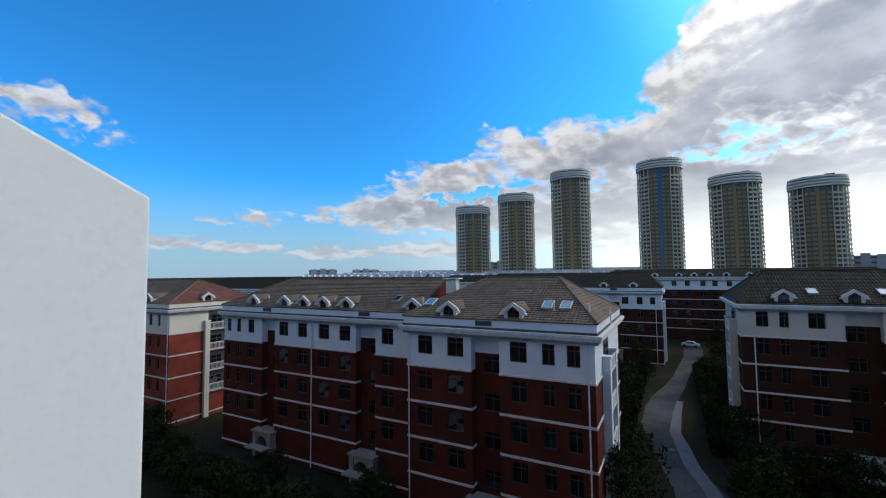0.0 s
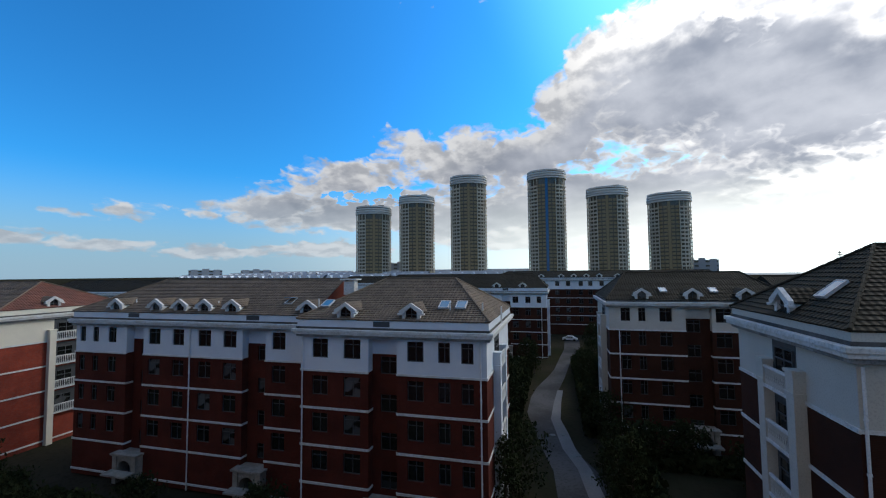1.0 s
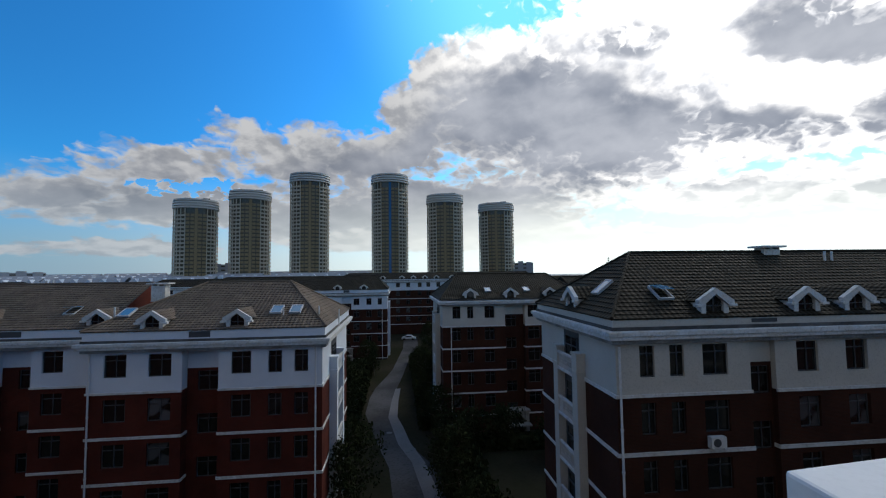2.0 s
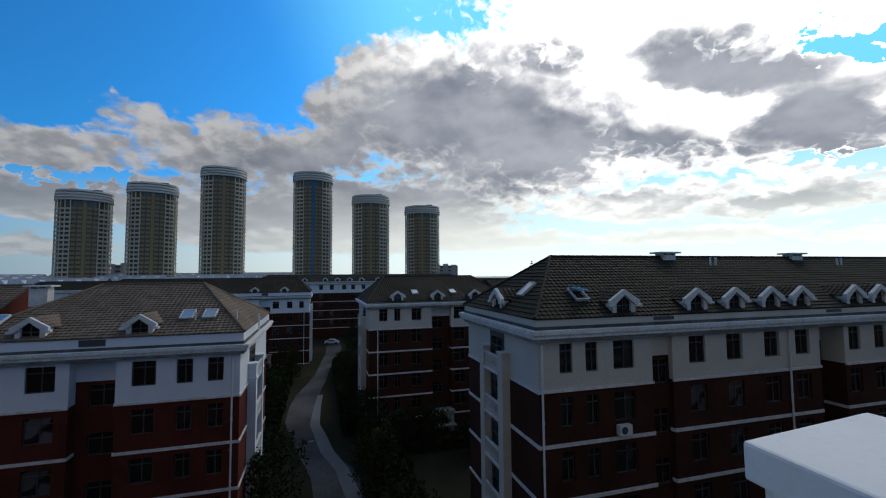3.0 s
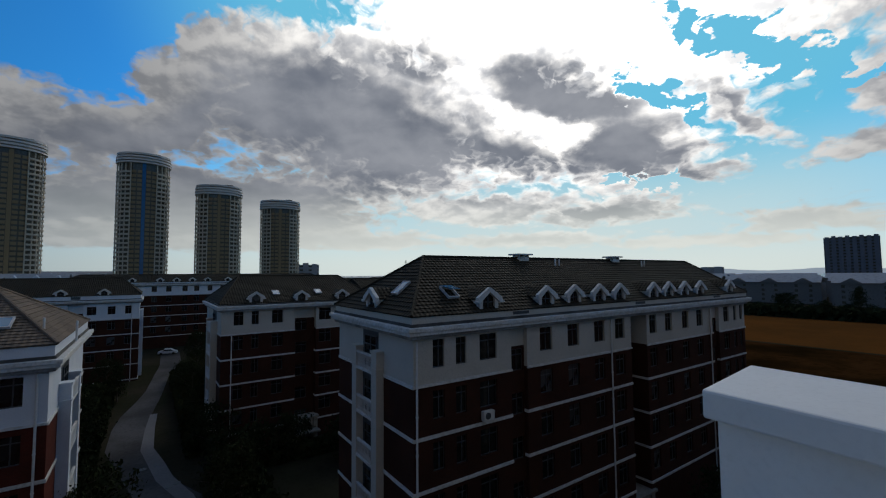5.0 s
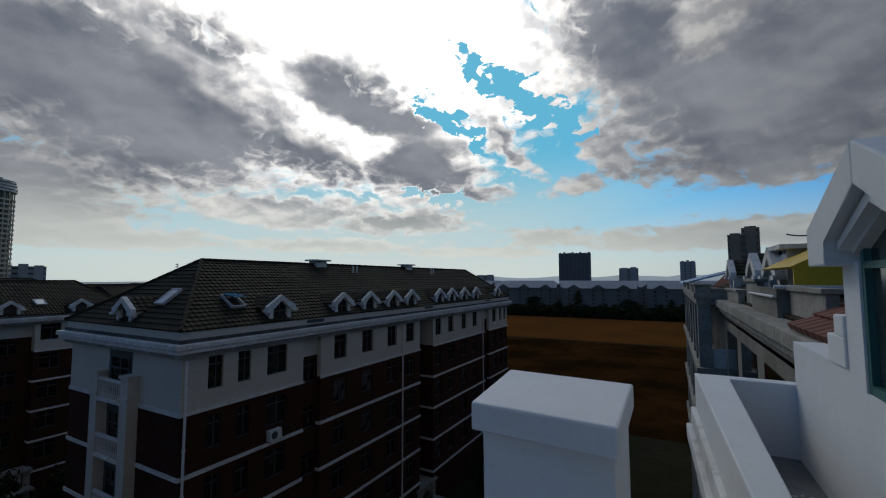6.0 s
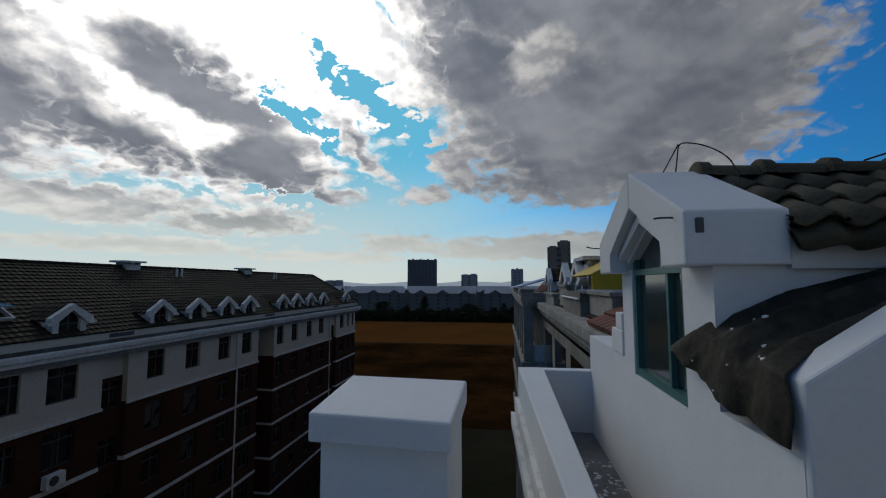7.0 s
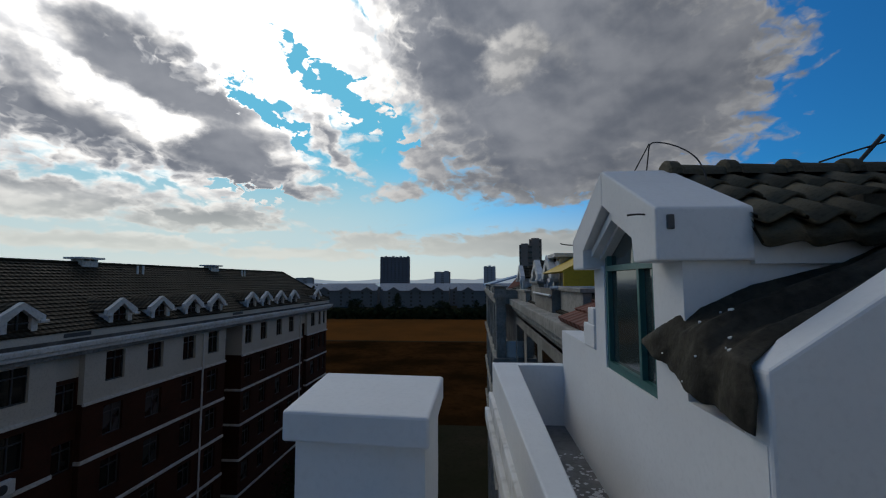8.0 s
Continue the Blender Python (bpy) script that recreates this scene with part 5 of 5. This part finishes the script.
FELT_GABLE = [(0, 1.585, -1.012, 19.05), (0.1, 1.58, -1.015, 19.18), (0.2, 1.62, -1.02, 19.285), (0.33, 1.72, -1.20, 19.37), (0.5, 1.728, -1.40, 19.465), (1, 1.728, -2.6, 20.22)]
FELT_CHEEK = [(0, 2.53, -0.99, 19.25), (0.12, 2.34, -1.0, 19.335), (0.25, 2.18, -1.025, 19.41), (0.33, 2.116, -1.12, 19.46), (0.5, 2.116, -1.35, 19.565), (0.62, 2.116, -1.73, 19.66), (1, 2.116, -2.6, 20.02)]
bm = bmesh.new()
nu, nv = 46, 76
grid = []
for i in range(nu + 1):
    row = []
    for j in range(nv + 1):
        u, w = i / nu, (j / nv) ** 1.3
        p = between(FELT_GABLE, w).lerp(between(FELT_CHEEK, w), u)
        free = math.sin(math.pi * u)
        front = max(0.0, 1 - w / 0.3)
        p.z += -0.035 * free * front + 0.03 * free * (1 - front) * math.sin(u * 13 + 1.5 * w)
        p.z += 0.03 * free * noise.noise(Vector((u * 6, w * 5, 1.3))) + 0.012 * (0.3 + free) * noise.noise(Vector((u * 16, w * 12, 4.0))) + 0.004 * noise.noise(Vector((u * 40, w * 60, 7.0)))
        p.y += front * (0.022 * noise.noise(Vector((u * 9, w * 3, 2.0))) + 0.012 * math.sin(u * 17) + 0.012)
        row.append(bm.verts.new(p))
    grid.append(row)
for i in range(nu):
    for j in range(nv):
        bm.faces.new((grid[i][j], grid[i + 1][j], grid[i + 1][j + 1], grid[i][j + 1]))
M_FLECK = surface("white_paint_fleck", (0.6, 0.6, 0.6), 0.8, vary=0.2)
rnd = random.Random(21)
flecks = []
for i in range(9):
    p = grid[rnd.randint(8, 40)][rnd.randint(2, 40)].co.copy()
    flecks.append((p, rnd.uniform(0.006, 0.016)))
felt = single("roofing_felt", bm, M_FELT, "crumpled black roofing felt over the eave", "felt", fix=False)
for f in felt.data.polygons:
    f.use_smooth = True
thickness = felt.modifiers.new("thickness", "SOLIDIFY")
thickness.thickness, thickness.offset = 0.004, 0.0
for p, r in flecks:
    bm = bmesh.new()
    k = rnd.randint(5, 7)
    ring = [(p.x + r * rnd.uniform(0.5, 1.3) * math.cos(6.283 * q / k), p.y + 0.6 * r * rnd.uniform(0.5, 1.3) * math.sin(6.283 * q / k)) for q in range(k)]
    up = [bm.verts.new((x, y, p.z + 0.009 - 0.5 * (y - p.y))) for x, y in ring]
    dn = [bm.verts.new((x, y, p.z + 0.003 - 0.5 * (y - p.y))) for x, y in ring]
    bm.faces.new(up), bm.faces.new(dn[::-1])
    for q in range(k):
        bm.faces.new((dn[q], dn[(q + 1) % k], up[(q + 1) % k], up[q]))
    part("paint_fleck", bm, M_FLECK, felt, "white paint fleck")

par = thing("terrace_parapet", pose(0, 0, 0), "white capped parapet of the neighbouring terrace", "parapet")
bm = bmesh.new()
prism(bm, [(1.6, -0.36), (1.6, -0.485), (4.98, -0.53), (5.13, -0.24)], "z", 17.9, 18.63), prism(bm, [(4.98, -0.528), (4.98, -1.06), (5.13, -1.06), (5.13, -0.28)], "z", 17.9, 18.627)
part("wall", bm, M_PLASTER, par, bevel=0.012)
bm = bmesh.new()
prism(bm, [(1.6, -0.29), (1.6, -0.45), (5.0, -0.45), (5.2, -0.15)], "z", 17.95, 18.1), prism(bm, [(1.6, -0.325), (1.6, -0.45), (5.0, -0.45), (5.17, -0.195)], "z", 18.1, 18.28)
part("cornice", bm, M_TRIM, par, "peeling weathered cornice", bevel=0.015)
bm = bmesh.new()
box(bm, 1.6, 5.0, -1.06, -0.44, 17.75, 17.96)
single("terrace_floor", bm, M_FLOOR, "dirty grey terrace floor with flaked white paint", "floor", "structure")
bm = bmesh.new()
box(bm, 1.6, 5.2, -1.26, -0.30, GZ, 17.75)
single("wall_lower", bm, M_GREY, "plain grey facade below the neighbouring terrace", "wall", "structure")
M_FLAKE = surface("white_paint_flake", (0.6, 0.6, 0.6), 0.8, vary=0.2)
rnd = random.Random(3)
verts, faces = [], []
for i in range(120):
    x, y, s = rnd.uniform(2.95, 4.2), -1.04 + abs(rnd.gauss(0, 0.22)), rnd.uniform(0.006, 0.028)
    if y > -0.5:
        continue
    b = len(verts)
    k = rnd.randint(5, 7)
    verts += [(x + s * rnd.uniform(0.5, 1.2) * math.cos(6.283 * j / k), y + s * rnd.uniform(0.5, 1.2) * math.sin(6.283 * j / k), 17.964) for j in range(k)]
    faces.append(tuple(range(b, b + k)))
me = bpy.data.meshes.new("paint_flakes")
me.from_pydata(verts, [], faces)
me.materials.append(M_FLAKE)
tagged(new("paint_flakes", me), "flakes of white paint on the terrace floor", "debris", kind="stuff")


def wire(name, pts, r, label):
    cu = bpy.data.curves.new(name, "CURVE")
    cu.dimensions, cu.bevel_depth, cu.bevel_resolution = "3D", r, 2
    sp = cu.splines.new("NURBS")
    sp.points.add(len(pts) - 1)
    for p, c in zip(sp.points, pts):
        p.co = (*c, 1)
    sp.use_endpoint_u, sp.order_u = True, 3
    tmp = bpy.data.objects.new(name, cu)
    me = bpy.data.meshes.new_from_object(tmp)
    bpy.data.objects.remove(tmp)
    me.materials.append(M_WIRE)
    return tagged(new(name, me), label, "wire")


wire("bent_wire", [(2.9, -1.20, 20.31), (2.87, -1.205, 20.42), (2.86, -1.21, 20.50), (2.84, -1.25, 20.505), (2.80, -1.34, 20.47), (2.75, -1.42, 20.40), (2.70, -1.46, 20.31), (2.66, -1.46, 20.20)], 0.0045, "thin bent black wire on the dormer's ridge")
wire("bent_wire", [(2.92, -1.12, 20.31), (2.86, -1.21, 20.50)], 0.0045, "thin bent black wire on the dormer's ridge")
wire("roof_bracket", [(2.9, -2.52, 20.33), (2.9, -2.62, 20.44), (2.9, -2.70, 20.53)], 0.014, "dark metal bracket standing on the tiled ridge")
wire("cable", [(2.9, -2.3, 20.36), (2.9, -2.6, 20.46), (2.9, -3.2, 20.62)], 0.006, "black cable over the tiled ridge")
wire("hook", [(2.2, -0.92, 19.92), (2.17, -0.84, 19.92), (2.15, -0.80, 19.91)], 0.005, "small rusty hook in the dormer's edge")
wire("hook", [(3.77, -0.92, 19.9), (3.8, -0.84, 19.9), (3.81, -0.80, 19.92)], 0.005, "small rusty hook in the dormer's edge")

# unseen bulk of the own row, added to cut sky light on the opposite facades
for xa, xb, ya in ((-75, -1.532, -1.4), (38.1, 64, -4.0)):
    bm = bmesh.new()
    box(bm, xa, xb, -14, ya, GZ, 17.6)
    prism(bm, [(ya, 17.6), (-7.7, 21.6), (-14, 17.6)], "x", xa, xb)
    single("row_wall", bm, M_BRICK, "unseen plain brick body of the own row, added to block low sky light", "wall", "structure")
bm = bmesh.new()
box(bm, -1.53, 38.1, -14, -9.01, GZ, 17.6)
prism(bm, [(-9.01, 17.6), (-9.01, 21.2), (-14, 17.6)], "x", -1.53, 38.1)
single("row_wall", bm, M_BRICK, "unseen plain brick body of the own row, added to block low sky light", "wall", "structure")

# ---- neighbouring units of the own row ----
unit = thing("neighbour_unit", pose(0, 0, 0), "grey weathered upper storeys of the adjoining row", "building")
bm = bmesh.new()
box(bm, 5.2, 19.8, -9, -1.9, GZ, 18.3)
part("wall", bm, M_AGED, unit)
for xa, xb, ya, z1 in ((8.7, 10.9, -2.2, 19.35), (14.2, 16.0, -2.15, 19.5), (16.6, 19.6, -2.0, 19.15)):
    bm = bmesh.new()
    box(bm, xa, xb, ya - 0.18, ya, 18.78, z1), box(bm, xa - 0.06, xb + 0.06, ya - 0.24, ya + 0.06, z1, z1 + 0.09)
    part("roof_parapet", bm, M_AGEDTRIM, unit, bevel=0.015)
for xa, xb in ((5.6, 8.4), (9.4, 12.0), (13.0, 15.5), (16.5, 19.0)):
    bm = bmesh.new()
    box(bm, xa, xb, -1.94, -1.88, 16.1, 17.7)
    part("window", bm, M_GLASS, unit)
bm = bmesh.new()
box(bm, 5.2, 19.8, -2.3, -1.75, 18.3, 18.5), box(bm, 5.2, 19.8, -2.3, -1.62, 18.5, 18.78), box(bm, 5.2, 19.8, -2.2, -1.9, 18.0, 18.15)
part("cornice", bm, M_AGEDTRIM, unit, bevel=0.03)
bm = bmesh.new()
uv = bm.loops.layers.uv.new("metres")
courses(bm, (5.3, -2.1, 18.8), (30, -2.1, 18.8), (5.3, -7.5, 21.4), (30, -7.5, 21.4), uv)
part("roof", bm, M_ROOF_DARK, unit, fix=False)
bm = bmesh.new()
uv = bm.loops.layers.uv.new("metres")
courses(bm, (5.3, -1.7, 18.85), (8.6, -1.7, 18.85), (5.3, -3.0, 19.5), (8.6, -3.0, 19.5), uv)
part("lean_to_roof", bm, M_ROOF_RED, unit, fix=False)
for x in (15.2, 18.2, 24.5):
    put_dormer(unit, pose(x, -2.7, 19.0, 0, 0, 180))
bm = bmesh.new()
prism(bm, [(-2.3, 19.4), (-2.3, 19.80), (-3.6, 20.50), (-5, 20.50), (-5, 19.4)], "x", 11.0, 11.06)
prism(bm, [(-2.3, 19.80), (-3.6, 20.50), (-3.6, 20.55), (-2.25, 19.84)], "x", 11.0, 14.0)
part("canopy", bm, M_YELLOW, unit, "yellow corrugated sheet canopy")
bm = bmesh.new()
box(bm, 11.02, 14, -2.06, -2.0, 18.78, 19.4), box(bm, 11.0, 11.05, -5, -2.0, 18.78, 19.36)
part("screen", bm, M_AGED, unit)
bm = bmesh.new()
rod(bm, (10.95, -1.95, 19.42), (10.95, -5, 19.42), 0.04)
rod(bm, (11.0, -1.95, 19.22), (14.0, -1.95, 19.22), 0.03)
part("rail", bm, M_PIPE, unit)
chimney(unit, 14.6, -3.2, 19.95)
bay = thing("balcony_bay", pose(0, 0, 0), "tall pale balcony bay with columns on the adjoining row", "balcony")
for x in (20.0, 22.2, 24.4, 27.6, 30.0, 33.0, 36.0):
    for y in (-1.24, -2.2) if x == 20.0 else (-1.24,):
        bm = bmesh.new()
        box(bm, x, x + 0.5, y - 0.22, y + 0.22, GZ, 18.55)
        part("column", bm, M_AGEDTRIM, bay)
for z in (18.55, 15.6, 12.7, 9.8):
    bm = bmesh.new()
    box(bm, 19.9, 38, -4, -0.98, z, z + 0.25), box(bm, 19.8, 38, -4, -0.90, z + 0.25, z + 0.45)
    part("ledge", bm, M_AGEDTRIM, bay)
# near-black body paints the shaded depth between the columns
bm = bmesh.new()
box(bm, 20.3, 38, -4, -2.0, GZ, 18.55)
part("recess", bm, M_GRIME_SHADE, bay)
for x in (20.0, 22.2, 27.6, 33.0):
    bm = bmesh.new()
    box(bm, x - 0.15, x + 0.65, -1.5, -0.94, 18.98, 19.30)
    box(bm, x - 0.22, x + 0.72, -1.56, -0.88, 19.30, 19.38)
    part("pedestal", bm, M_AGEDTRIM, bay, bevel=0.02)
for z in (16.1, 13.2, 10.3):
    for xa, xb in ((20.4, 22.2), (22.7, 24.4), (24.9, 27.6)):
        bm = bmesh.new()
        box(bm, xa, xb, -1.2, -1.13, z + 0.75, z + 0.83)
        part("rail", bm, M_PIPE, bay)
bm = bmesh.new()
box(bm, 20.1, 20.2, -2.0, -1.1, 15.9, 16.8)
part("air_conditioner", bm, M_METAL, bay, "pale outdoor air-conditioning unit")
bm = bmesh.new()
box(bm, 19.9, 38, -1.3, -1.02, 19.0, 19.2), box(bm, 19.9, 20.3, -2.3, -1.02, 19.0, 19.2)
part("parapet", bm, M_AGED, bay)
bm = bmesh.new()
prism(bm, [(-0.9, 19.2), (-6, 20.6), (-6, 20.7), (-0.9, 19.3)], "x", 34, 46)
single("sheet_roof", bm, M_BLUEROOF, "pale blue sheet-metal roof on the adjoining row", "roof")
